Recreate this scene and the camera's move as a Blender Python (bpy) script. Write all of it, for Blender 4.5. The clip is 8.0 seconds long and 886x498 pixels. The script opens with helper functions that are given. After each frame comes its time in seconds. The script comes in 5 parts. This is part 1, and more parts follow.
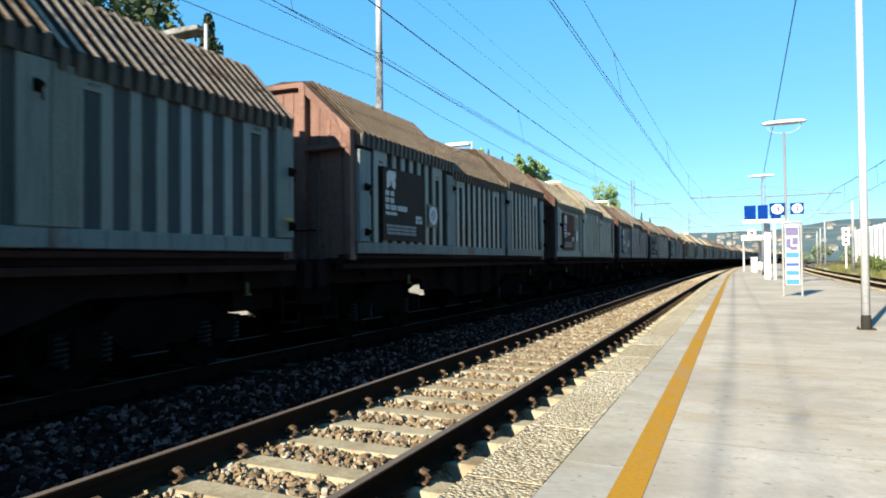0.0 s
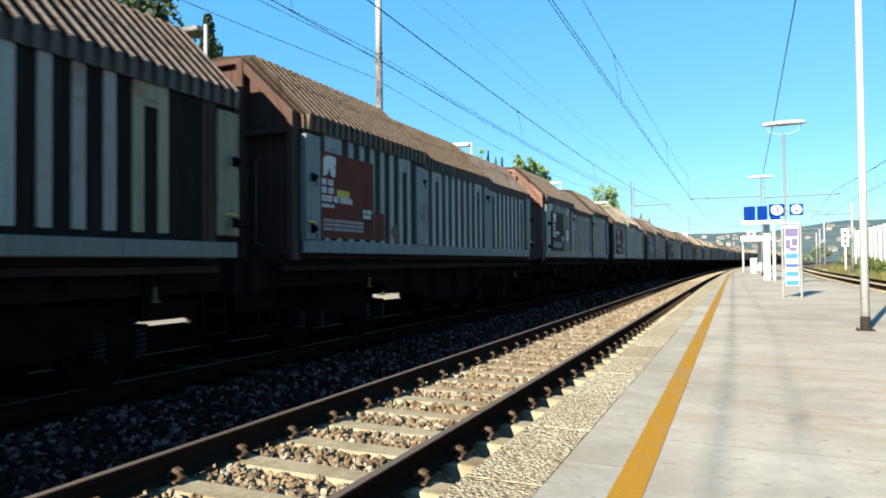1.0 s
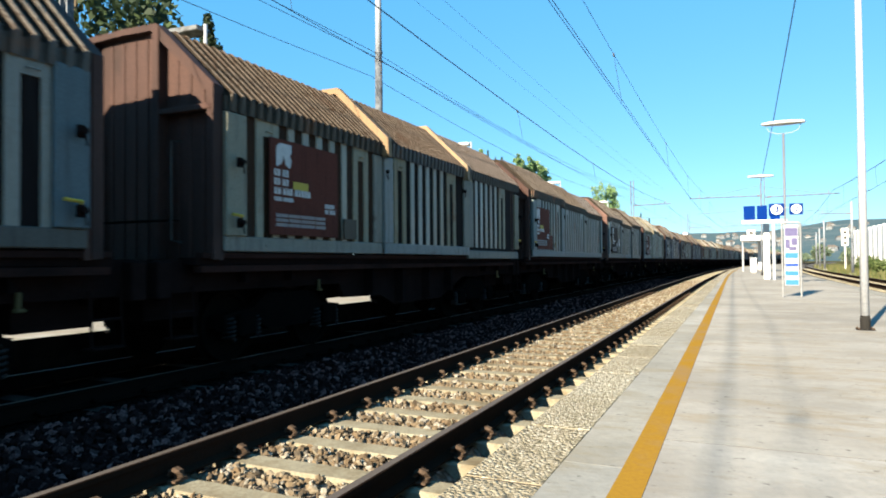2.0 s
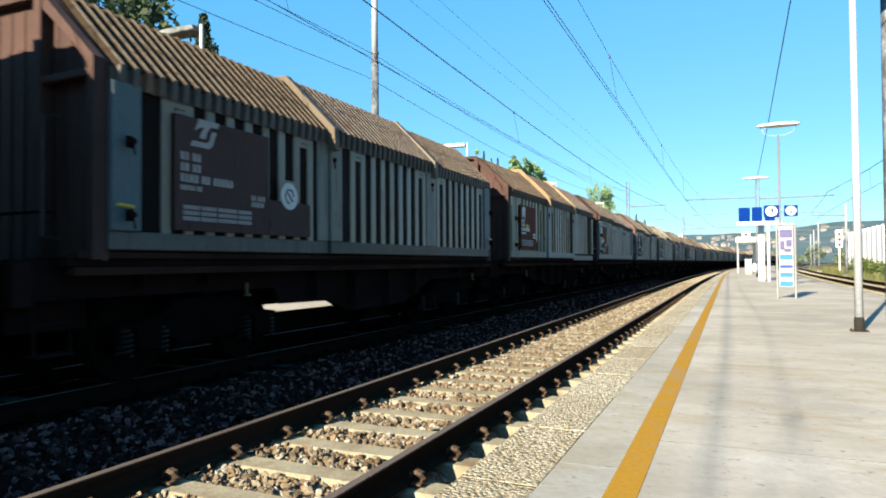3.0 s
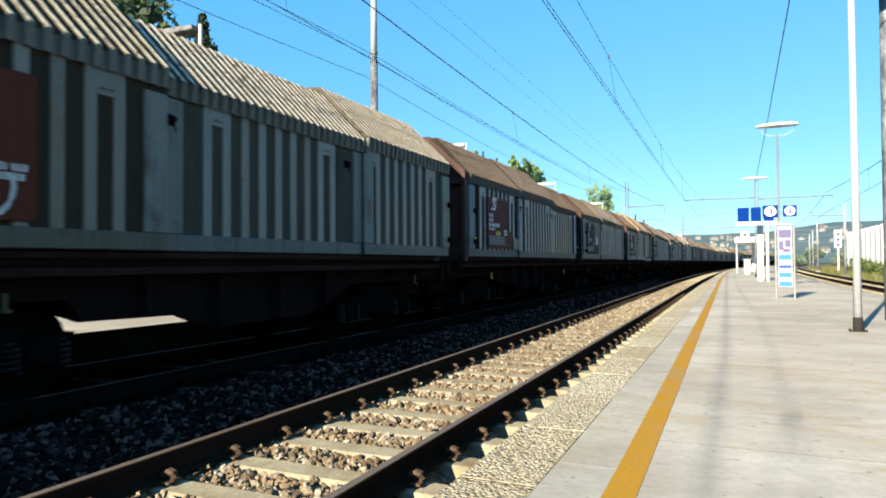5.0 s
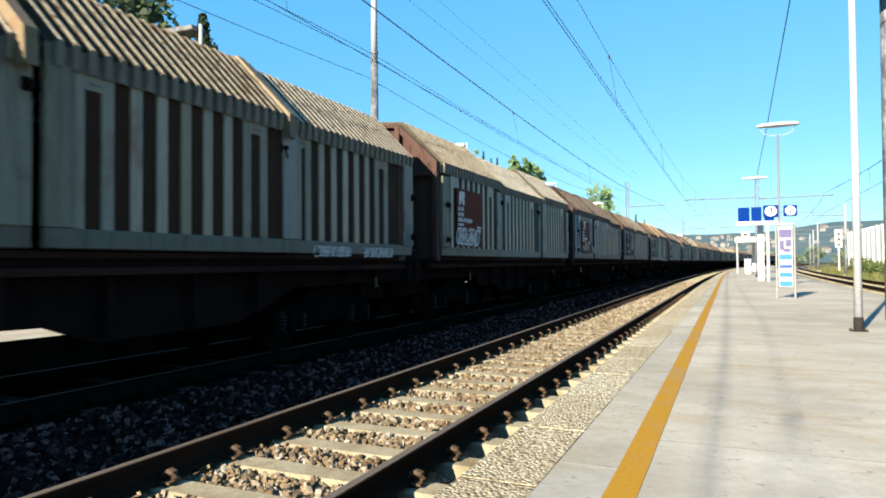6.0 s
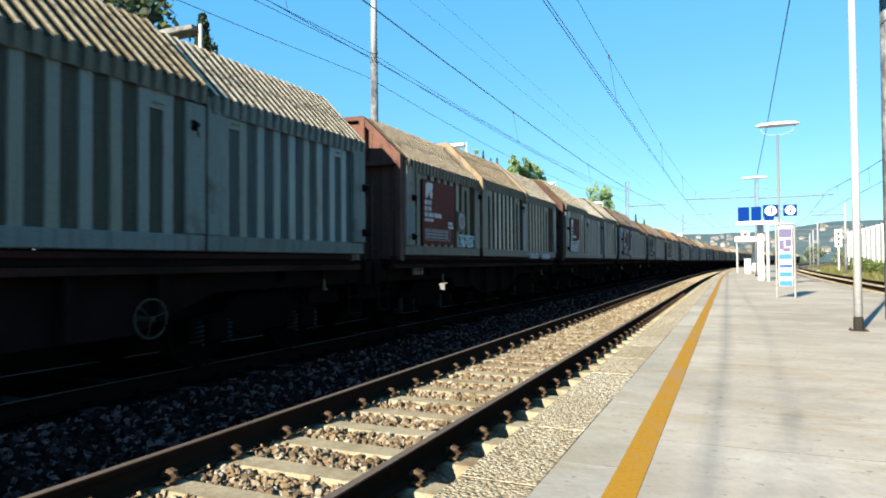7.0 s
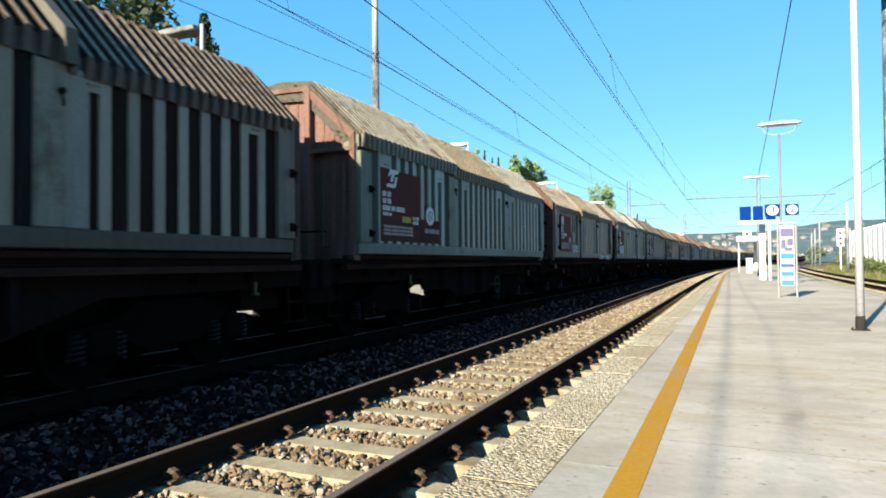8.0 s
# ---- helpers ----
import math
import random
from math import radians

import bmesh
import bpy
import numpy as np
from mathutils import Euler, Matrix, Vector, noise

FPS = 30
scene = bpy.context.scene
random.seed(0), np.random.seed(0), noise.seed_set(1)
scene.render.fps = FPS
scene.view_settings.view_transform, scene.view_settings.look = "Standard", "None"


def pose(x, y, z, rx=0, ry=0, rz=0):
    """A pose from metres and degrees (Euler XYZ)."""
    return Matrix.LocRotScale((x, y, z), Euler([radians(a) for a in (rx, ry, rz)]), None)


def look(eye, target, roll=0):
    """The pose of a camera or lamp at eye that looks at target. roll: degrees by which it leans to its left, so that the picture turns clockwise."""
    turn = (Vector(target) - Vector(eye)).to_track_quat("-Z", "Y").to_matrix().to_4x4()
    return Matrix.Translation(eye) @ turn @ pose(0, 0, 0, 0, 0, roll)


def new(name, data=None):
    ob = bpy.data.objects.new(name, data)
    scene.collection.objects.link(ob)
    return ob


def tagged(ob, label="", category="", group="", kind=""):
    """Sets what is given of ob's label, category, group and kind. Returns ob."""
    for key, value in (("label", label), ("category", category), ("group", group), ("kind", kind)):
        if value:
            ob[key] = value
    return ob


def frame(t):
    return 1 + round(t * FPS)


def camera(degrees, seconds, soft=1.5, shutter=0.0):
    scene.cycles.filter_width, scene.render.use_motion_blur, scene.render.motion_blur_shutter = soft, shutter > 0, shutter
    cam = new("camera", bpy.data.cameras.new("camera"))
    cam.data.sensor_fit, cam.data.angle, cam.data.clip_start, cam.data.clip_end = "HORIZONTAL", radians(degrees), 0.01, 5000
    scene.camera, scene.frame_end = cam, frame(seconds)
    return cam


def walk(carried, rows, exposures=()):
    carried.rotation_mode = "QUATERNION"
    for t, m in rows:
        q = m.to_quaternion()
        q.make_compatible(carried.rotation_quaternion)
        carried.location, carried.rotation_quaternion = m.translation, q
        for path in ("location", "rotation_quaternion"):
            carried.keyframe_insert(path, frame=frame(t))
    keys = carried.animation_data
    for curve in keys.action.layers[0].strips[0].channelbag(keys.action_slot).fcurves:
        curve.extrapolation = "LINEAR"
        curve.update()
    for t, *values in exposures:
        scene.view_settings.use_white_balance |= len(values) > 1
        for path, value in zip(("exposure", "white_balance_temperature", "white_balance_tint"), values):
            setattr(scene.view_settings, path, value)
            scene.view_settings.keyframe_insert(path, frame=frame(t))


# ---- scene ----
# ---------------------------------------------------------------- camera
EYE = Vector((2.737, -3.196, 1.239))
FOV = 68.56
cam = camera(FOV, 8.0, 1.9, 0.12)


def view(px, py, roll):
    """The pose for a small turn to the right (px), up (py) and a roll, in thousandths of the focal length and degrees."""
    yaw, pitch = 0.4273 - px / 1150.0, 0.0205 + py / 1150.0
    way = Vector((-math.sin(yaw) * math.cos(pitch), math.cos(yaw) * math.cos(pitch), math.sin(pitch)))
    return look(EYE, EYE + way * 10, -0.567 + roll)


walk(cam, [
    (0.0, view(0, 0, 0)), (0.5, view(1.5, 0.8, 0.05)), (1.0, view(0.8, 1.2, 0.05)), (1.5, view(-0.8, 0.0, 0.0)),
    (3.0, view(8.5, 2.0, 0.14)), (3.5, view(9.7, 2.2, 0.14)), (4.0, view(10.2, 2.2, 0.15)), (4.5, view(10.3, 2.2, 0.15)),
    (6.0, view(9.3, 2.0, 0.12)), (6.5, view(9.8, 1.9, 0.12)), (7.0, view(9.5, 1.5, 0.10)), (7.5, view(9.4, 1.4, 0.10)),
    (8.0, view(7.0, 1.0, 0.06))], exposures=[(0.0, 2.10), (8.0, 2.10)])

# ---------------------------------------------------------------- sky and sun
TO_SUN = Vector((-0.475, -2.15, 1.0)).normalized()
world = bpy.data.worlds.new("sky")
scene.world = world
world.use_nodes = True
wn = world.node_tree
sky = wn.nodes.new("ShaderNodeTexSky")
sky.sky_type = "NISHITA"
sky.sun_disc = False
sky.sun_elevation = math.asin(TO_SUN.z)
sky.sun_rotation = math.atan2(TO_SUN.x, TO_SUN.y)
sky.altitude, sky.air_density, sky.dust_density, sky.ozone_density = 50, 1.0, 0.2, 1.0
clear = wn.nodes.new("ShaderNodeMix")
clear.data_type, clear.blend_type = "RGBA", "MULTIPLY"
clear.inputs[0].default_value, clear.inputs[7].default_value = 1.0, (0.78, 0.95, 1.0, 1)
wn.links.new(sky.outputs[0], clear.inputs[6])
even = wn.nodes.new("ShaderNodeMix")
even.data_type = "RGBA"
even.inputs[0].default_value, even.inputs[7].default_value = 0.6, (0.33, 2.72, 5.5, 1)
wn.links.new(clear.outputs[2], even.inputs[6])
wn.links.new(even.outputs[2], wn.nodes["Background"].inputs[0])
wn.nodes["Background"].inputs[1].default_value = 0.051
sun = new("sun", bpy.data.lights.new("sun", "SUN"))
sun.data.energy, sun.data.angle, sun.data.color = 5.0, radians(0.53), (1.0, 0.87, 0.66)
sun.matrix_world = look(TO_SUN * 200, (0, 0, 0))


# ---------------------------------------------------------------- materials
def material(name, rough=0.8, metal=0.0):
    m = bpy.data.materials.new(name)
    m.use_nodes = True
    p = m.node_tree.nodes["Principled BSDF"]
    p.inputs["Roughness"].default_value, p.inputs["Metallic"].default_value = rough, metal
    p.inputs["Specular IOR Level"].default_value = 0.5 if rough < 0.58 else 0.22 if rough < 0.78 else 0.06 if rough < 0.84 else 0.0
    return m, m.node_tree, p


def mix(nt, fac, a, b, blend="MIX"):
    n = nt.nodes.new("ShaderNodeMix")
    n.data_type, n.blend_type = "RGBA", blend
    for k, v in ((0, fac), (6, a), (7, b)):
        if hasattr(v, "is_linked"):
            nt.links.new(v, n.inputs[k])
        else:
            n.inputs[k].default_value = v if k == 0 else (*v[:3], 1)
    return n.outputs[2]


def noise_tex(nt, scale, stretch=(1, 1, 1), detail=4, rough=0.6, spread=True, world_space=False):
    tc = nt.nodes.new("ShaderNodeTexCoord")
    mp = nt.nodes.new("ShaderNodeMapping")
    mp.inputs["Scale"].default_value = stretch
    if world_space:
        geo = nt.nodes.new("ShaderNodeNewGeometry")
        nt.links.new(geo.outputs["Position"], mp.inputs[0])
    else:
        nt.links.new(tc.outputs["Object"], mp.inputs[0])
    t = nt.nodes.new("ShaderNodeTexNoise")
    if spread and not world_space:
        info = nt.nodes.new("ShaderNodeObjectInfo")
        mul = nt.nodes.new("ShaderNodeMath")
        mul.operation = "MULTIPLY"
        mul.inputs[1].default_value = 40
        nt.links.new(info.outputs["Random"], mul.inputs[0])
        comb = nt.nodes.new("ShaderNodeCombineXYZ")
        for i in range(3):
            nt.links.new(mul.outputs[0], comb.inputs[i])
        nt.links.new(comb.outputs[0], mp.inputs["Location"])
    nt.links.new(mp.outputs[0], t.inputs["Vector"])
    t.inputs["Scale"].default_value, t.inputs["Detail"].default_value, t.inputs["Roughness"].default_value = scale, detail, rough
    return t.outputs["Fac"]


def ramp(nt, fac, lo, hi):
    r = nt.nodes.new("ShaderNodeMapRange")
    nt.links.new(fac, r.inputs[0])
    r.inputs[1].default_value, r.inputs[2].default_value = lo, hi
    return r.outputs[0]


def bump(nt, p, height, strength=0.3, dist=0.01):
    b = nt.nodes.new("ShaderNodeBump")
    b.inputs["Strength"].default_value, b.inputs["Distance"].default_value = strength, dist
    nt.links.new(height, b.inputs["Height"])
    nt.links.new(b.outputs[0], p.inputs["Normal"])


def by_object(nt, c, spread, warm=0.0):
    """Each piece a little lighter, darker or warmer than the next."""
    info = nt.nodes.new("ShaderNodeObjectInfo")
    hi, lo = (1 + spread,) * 3, (1 - spread, (1 - spread) * (1 - warm * 0.4), (1 - spread) * (1 - warm))
    return mix(nt, 1.0, c, mix(nt, info.outputs["Random"], hi, lo), "MULTIPLY")


def worn(name, base, stain, grain=None, rough=0.75, metal=0.0, scale=1.2, stretch=(1, 1, 1), lo=0.42, hi=0.7, fine=30,
         relief=0.25, world_space=False, spread=0.0):
    """A surface of one base colour, stained in large soft patches and grained finely."""
    m, nt, p = material(name, rough, metal)
    grain = grain or tuple(c * 0.7 for c in base)
    big = noise_tex(nt, scale, stretch, 5, 0.65, world_space=world_space)
    small = noise_tex(nt, fine, (1, 1, 1), 3, 0.6, world_space=world_space)
    c = mix(nt, ramp(nt, small, 0.4, 0.72), base, grain)
    c = mix(nt, ramp(nt, big, lo, hi), c, stain)
    if spread:
        c = by_object(nt, c, spread, spread)
        spots = noise_tex(nt, 15.0, (1.0, 1.5, 1), 2, 0.5, world_space=True)
        c = mix(nt, ramp(nt, spots, 0.67, 0.74), c, tuple(x * 0.5 for x in stain))
        scuffs = noise_tex(nt, 1.7, (1.0, 2.6, 1), 6, 0.72, world_space=True)
        c = mix(nt, ramp(nt, scuffs, 0.49, 0.68), c, (stain[0] * 0.98, stain[1] * 0.88, stain[2] * 0.72))
        grime = noise_tex(nt, 0.35, (1.0, 1.0, 1), 6, 0.7, world_space=True)
        c = mix(nt, ramp(nt, grime, 0.45, 0.76), c, tuple(x * 0.72 for x in stain))
    nt.links.new(c, p.inputs["Base Color"])
    bump(nt, p, small, relief, 0.01)
    return m


CACHE = {}


def paint(col, rust=(0.13, 0.06, 0.03), dirt=0.55, rough=0.6):
    """Old wagon paint: vertical rain streaks, rust blooms and soot."""
    key = ("paint", col, rust, dirt, rough)
    if key in CACHE:
        return CACHE[key]
    m, nt, p = material("weathered_paint", rough)
    streak = noise_tex(nt, 3.0, (2.5, 2.5, 0.22), 5, 0.7)
    patch = noise_tex(nt, 1.1, (1, 1, 1), 5, 0.65)
    fine = noise_tex(nt, 45, (1, 1, 1), 2, 0.6)
    c = mix(nt, ramp(nt, fine, 0.35, 0.75), col, tuple(x * 0.75 for x in col))
    c = mix(nt, ramp(nt, streak, 0.66 - 0.2 * dirt, 0.92 - 0.2 * dirt), c, tuple(x * 0.35 + 0.012 for x in col))
    drip = noise_tex(nt, 9.0, (1.6, 1.6, 0.10), 4, 0.6)
    c = mix(nt, ramp(nt, drip, 0.56, 0.74), c, tuple(x * 0.5 + y * 0.12 for x, y in zip(col, rust)))
    c = mix(nt, ramp(nt, patch, 0.58, 0.74), c, rust)
    chips = noise_tex(nt, 13.0, (1, 1, 1), 5, 0.7)
    c = mix(nt, ramp(nt, chips, *((0.53, 0.66) if rough > 0.82 else (0.66, 0.70))), c, tuple(x * 0.6 for x in rust))
    c = by_object(nt, c, 0.16, 0.30)
    nt.links.new(c, p.inputs["Base Color"])
    bump(nt, p, fine, 0.15, 0.004)
    CACHE[key] = m
    return m


def plain(name, col, rough=0.5, metal=0.0):
    key = ("plain", name)
    if key not in CACHE:
        m, nt, p = material(name, rough, metal)
        f = noise_tex(nt, 14, (1, 1, 1), 4, 0.65)
        nt.links.new(mix(nt, ramp(nt, f, 0.4, 0.8), col, tuple(x * 0.72 for x in col)), p.inputs["Base Color"])
        CACHE[key] = m
    return CACHE[key]


def gravel(name, a, b, c3, scale=26, relief=0.9, web=0.4, spread=0.0):
    """Broken stone lying as a bed: cells of several tints with relief."""
    m, nt, p = material(name, 0.95)
    geo = nt.nodes.new("ShaderNodeNewGeometry")
    v = nt.nodes.new("ShaderNodeTexVoronoi")
    v.inputs["Scale"].default_value = scale
    nt.links.new(geo.outputs["Position"], v.inputs["Vector"])
    sep = nt.nodes.new("ShaderNodeSeparateColor")
    nt.links.new(v.outputs["Color"], sep.inputs[0])
    col = mix(nt, ramp(nt, sep.outputs[0], 0.2, 0.6), a, b)
    col = mix(nt, ramp(nt, sep.outputs[1], 0.6, 0.95), col, c3)
    col = mix(nt, ramp(nt, v.outputs["Distance"], 0.5, 0.95), col, tuple(x * web for x in a))
    big = noise_tex(nt, 0.6, (1, 1, 1), 4, 0.6, world_space=True)
    col = mix(nt, ramp(nt, big, 0.45, 0.75), col, tuple(x * 0.7 for x in b))
    if spread:
        col = by_object(nt, col, spread, spread)
    nt.links.new(col, p.inputs["Base Color"])
    inv = nt.nodes.new("ShaderNodeMath")
    inv.operation = "SUBTRACT"
    inv.inputs[0].default_value = 1
    nt.links.new(v.outputs["Distance"], inv.inputs[1])
    bump(nt, p, inv.outputs[0], relief, 0.03)
    return m


def stones(name, tints):
    """Loose stones, each with a tint of its own."""
    m, nt, p = material(name, 0.9)
    geo = nt.nodes.new("ShaderNodeNewGeometry")
    cr = nt.nodes.new("ShaderNodeValToRGB")
    cr.color_ramp.interpolation = "CONSTANT"
    el = cr.color_ramp.elements
    while len(el) < len(tints):
        el.new(0.5)
    for i, tint in enumerate(tints):
        el[i].position, el[i].color = i / len(tints), (*tint, 1)
    nt.links.new(geo.outputs["Random Per Island"], cr.inputs[0])
    f = noise_tex(nt, 60, (1, 1, 1), 3, 0.6, world_space=True)
    nt.links.new(mix(nt, ramp(nt, f, 0.35, 0.75), cr.outputs[0], tints[4]), p.inputs["Base Color"])
    bump(nt, p, f, 0.4, 0.004)
    return m


M_CONC = worn("platform_concrete", (0.2999, 0.2891, 0.2654), (0.2295, 0.2158, 0.1945), (0.2552, 0.2466, 0.231), 0.9, 0, 0.7, (1.0, 2.2, 1), 0.40, 0.72, 22, 0.3, True, 0.035)
M_SLABS = worn("grey_paving", (0.2785, 0.2761, 0.2598), (0.2075, 0.2047, 0.1867), (0.2295, 0.2277, 0.2121), 0.9, 0, 0.9, (1, 1, 1), 0.42, 0.7, 26, 0.3, True, 0.09)
M_YELLOW = worn("yellow_line_paint", (0.24, 0.135, 0.02), (0.20, 0.13, 0.06), (0.21, 0.115, 0.022), 0.85, 0, 2.4, (1, 1, 1), 0.44, 0.72, 35, 0.2, True)
M_SLEEPER = worn("sleeper_concrete", (0.2289, 0.2099, 0.1533), (0.1279, 0.1014, 0.06415), (0.175, 0.1574, 0.1176), 0.95, 0, 2.5, (1, 1, 1), 0.42, 0.68, 40, 0.35)
# Sleeper colour under the train, darkened to hold the train's shade.
M_SLEEPER_SHADE = worn("shade_dark_sleeper", (0.055, 0.053, 0.050), (0.02, 0.019, 0.018), None, 0.9, 0, 2.5)
M_RAIL_RUST = worn("rail_rust", (0.0258, 0.015, 0.0102), (0.0144, 0.0096, 0.0066), None, 0.85, 0.2, 3, (1, 0.2, 1), 0.4, 0.7, 60, 0.3)
# Dark wall colour holds the shade below the far platform's edge.
M_EDGE_SHADE = worn("shade_dark_platform_wall", (0.022, 0.020, 0.018), (0.010, 0.009, 0.008), None, 0.9, 0, 2.0)
# Darker copy of the rail for the train's track, shade in its colour.
M_RAIL_SHADE = worn("shade_dark_rail", (0.009, 0.006, 0.005), (0.005, 0.004, 0.003), None, 0.9, 0, 3, (1, 0.2, 1), 0.4, 0.7, 60, 0.3)
M_RAIL_TOP = worn("polished_rail_head", (0.085, 0.07, 0.06), (0.05, 0.038, 0.03), None, 0.7, 0.1, 2, (1, 0.1, 1), 0.5, 0.8, 50, 0.1)
M_CLIP = worn("rusty_clip", (0.08265, 0.05628, 0.03948), (0.04785, 0.0336, 0.02352), None, 0.85, 0.1, 6)
M_BALLAST = gravel("ballast_bed", (0.0948, 0.0732, 0.0546), (0.1518, 0.123, 0.0948), (0.1992, 0.18, 0.1566))
M_BALLAST_GREY = gravel("grey_ballast_bed", (0.0804, 0.0756, 0.0708), (0.123, 0.1188, 0.1116), (0.1704, 0.1656, 0.1614))
# Bed under the train: its shade is put into the stone tints.
M_BALLAST_SHADE = gravel("shade_dark_ballast_bed", (0.00378, 0.003451, 0.00308), (0.0063, 0.005684, 0.005005), (0.0105, 0.009744, 0.008855))
M_STONES = stones("ballast_stones", [(0.1016, 0.07062, 0.04347), (0.145, 0.1096, 0.07107), (0.07222, 0.05214, 0.03381), (0.1934, 0.167, 0.1256), (0.1212, 0.09108, 0.06003), (0.2515, 0.2396, 0.207), (0.0918, 0.0759, 0.05727)])
# Tints far below the brown stones': the train's shade is in them.
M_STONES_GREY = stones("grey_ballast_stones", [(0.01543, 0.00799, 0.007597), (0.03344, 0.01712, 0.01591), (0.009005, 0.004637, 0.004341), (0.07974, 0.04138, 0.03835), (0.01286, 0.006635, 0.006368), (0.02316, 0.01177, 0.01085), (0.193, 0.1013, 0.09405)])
M_GROUND = worn("dry_ground", (0.0804, 0.0708, 0.0426), (0.0474, 0.0546, 0.0216), (0.0666, 0.057, 0.0354), 1.0, 0, 0.05, (1, 1, 1), 0.4, 0.65, 3, 0.4, True)
M_STEEL = worn("galvanised_steel", (0.288, 0.294, 0.3), (0.216, 0.222, 0.228), None, 0.5, 0.5, 2.0, (1, 1, 0.3), 0.45, 0.7, 30, 0.1)
M_WHITE = worn("white_enamel", (0.546, 0.546, 0.539), (0.434, 0.434, 0.42), (0.504, 0.504, 0.497), 0.45, 0, 1.5, (1, 1, 0.3), 0.5, 0.8, 30, 0.1)
M_MAST = worn("dull_galvanised_mast", (0.105, 0.115, 0.13), (0.045, 0.05, 0.058), (0.17, 0.18, 0.19), 0.6, 0.1, 6.0, (1, 1, 0.4), 0.42, 0.62, 14, 0.1)
M_MAST_PALE = worn("pale_galvanised_mast", (0.25, 0.275, 0.31), (0.19, 0.21, 0.235), None, 0.6, 0, 3.0, (1, 1, 0.6), 0.42, 0.62, 25, 0.1)
M_POST = worn("grey_white_post_paint", (0.29, 0.305, 0.33), (0.22, 0.23, 0.25), None, 0.5, 0, 1.5, (1, 1, 0.3), 0.5, 0.8, 30, 0.1)
M_POST_GREY = worn("grey_lamp_post_paint", (0.115, 0.125, 0.145), (0.08, 0.088, 0.10), None, 0.6, 0, 1.5, (1, 1, 0.3), 0.5, 0.8, 30, 0.1)
M_DARKBASE = plain("dark_bitumen_collar", (0.022, 0.021, 0.020), 0.85)
M_BLUE = worn("blue_sign_enamel", (0.003, 0.022, 0.140), (0.0025, 0.019, 0.12), None, 0.85, 0, 3)
M_WIRE = plain("overhead_wire", (0.035, 0.035, 0.04), 0.6, 0.5)
M_INSUL = plain("brown_insulator", (0.16, 0.08, 0.05), 0.3)
# Near-black underframe, bogie and wheel colours hold the shade beneath the wagons.
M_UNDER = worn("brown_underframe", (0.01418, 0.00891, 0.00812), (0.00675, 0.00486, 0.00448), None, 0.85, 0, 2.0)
M_BOGIE = worn("shade_dark_bogie", (0.004859, 0.004147, 0.003641), (0.00324, 0.002592, 0.002601), None, 0.9, 0, 3.0)
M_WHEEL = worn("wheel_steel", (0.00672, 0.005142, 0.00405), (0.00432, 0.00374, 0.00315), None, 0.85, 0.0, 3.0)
M_ENDWALL = worn("red_brown_end_wall", (0.04975, 0.02418, 0.0186), (0.0186, 0.0093, 0.00744), (0.03674, 0.01767, 0.01349), 0.75, 0, 1.0, (1, 1, 0.5), 0.42, 0.7, 25, 0.2)
M_ENDWALL_PALE = worn("faded_end_wall", (0.124, 0.0704, 0.0576), (0.052, 0.0272, 0.0216), (0.084, 0.0448, 0.036), 0.75, 0, 1.0, (1, 1, 0.5), 0.45, 0.72, 25, 0.2)
M_ENDWALL_RED = worn("red_end_wall", (0.088, 0.042, 0.033), (0.034, 0.016, 0.012), (0.062, 0.029, 0.022), 0.75, 0, 1.0, (1, 1, 0.5), 0.45, 0.72, 25, 0.2)
M_YTAG = plain("yellow_tag", (0.392, 0.2904, 0.0376), 0.6)
M_HOOK = plain("dull_yellow_paint", (0.0684, 0.0576, 0.0216), 0.7)
M_OLD_YELLOW = plain("old_yellow_paint", (0.30, 0.25, 0.035), 0.7)
M_OLIVE = plain("olive_paint", (0.045, 0.038, 0.026), 0.8)
M_SPRAY = plain("pale_blue_spray_paint", (0.36, 0.44, 0.47), 0.7)
M_LETTER = plain("white_lettering", (0.44, 0.43, 0.42), 0.7)
M_FADED = plain("faded_lettering", (0.26, 0.23, 0.22), 0.75)
M_ORANGE = plain("orange_enamel", (0.42, 0.16, 0.05), 0.7)
M_BLACK = plain("black_enamel", (0.02, 0.02, 0.02), 0.5)
M_BARK = worn("bark", (0.11, 0.085, 0.06), (0.06, 0.05, 0.035), None, 0.95, 0, 3, (1, 1, 0.3))


def leaves_mat(name, a, b, c3):
    m, nt, p = material(name, 0.65)
    geo = nt.nodes.new("ShaderNodeNewGeometry")
    cr = nt.nodes.new("ShaderNodeValToRGB")
    el = cr.color_ramp.elements
    el.new(0.5)
    for i, t in enumerate((a, b, c3)):
        el[i].position, el[i].color = i / 2, (*t, 1)
    nt.links.new(geo.outputs["Random Per Island"], cr.inputs[0])
    nt.links.new(cr.outputs[0], p.inputs["Base Color"])
    tr = nt.nodes.new("ShaderNodeBsdfTranslucent")
    nt.links.new(cr.outputs[0], tr.inputs[0])
    mx = nt.nodes.new("ShaderNodeMixShader")
    mx.inputs[0].default_value = 0.3
    nt.links.new(p.outputs[0], mx.inputs[1])
    nt.links.new(tr.outputs[0], mx.inputs[2])
    nt.links.new(mx.outputs[0], nt.nodes["Material Output"].inputs[0])
    return m


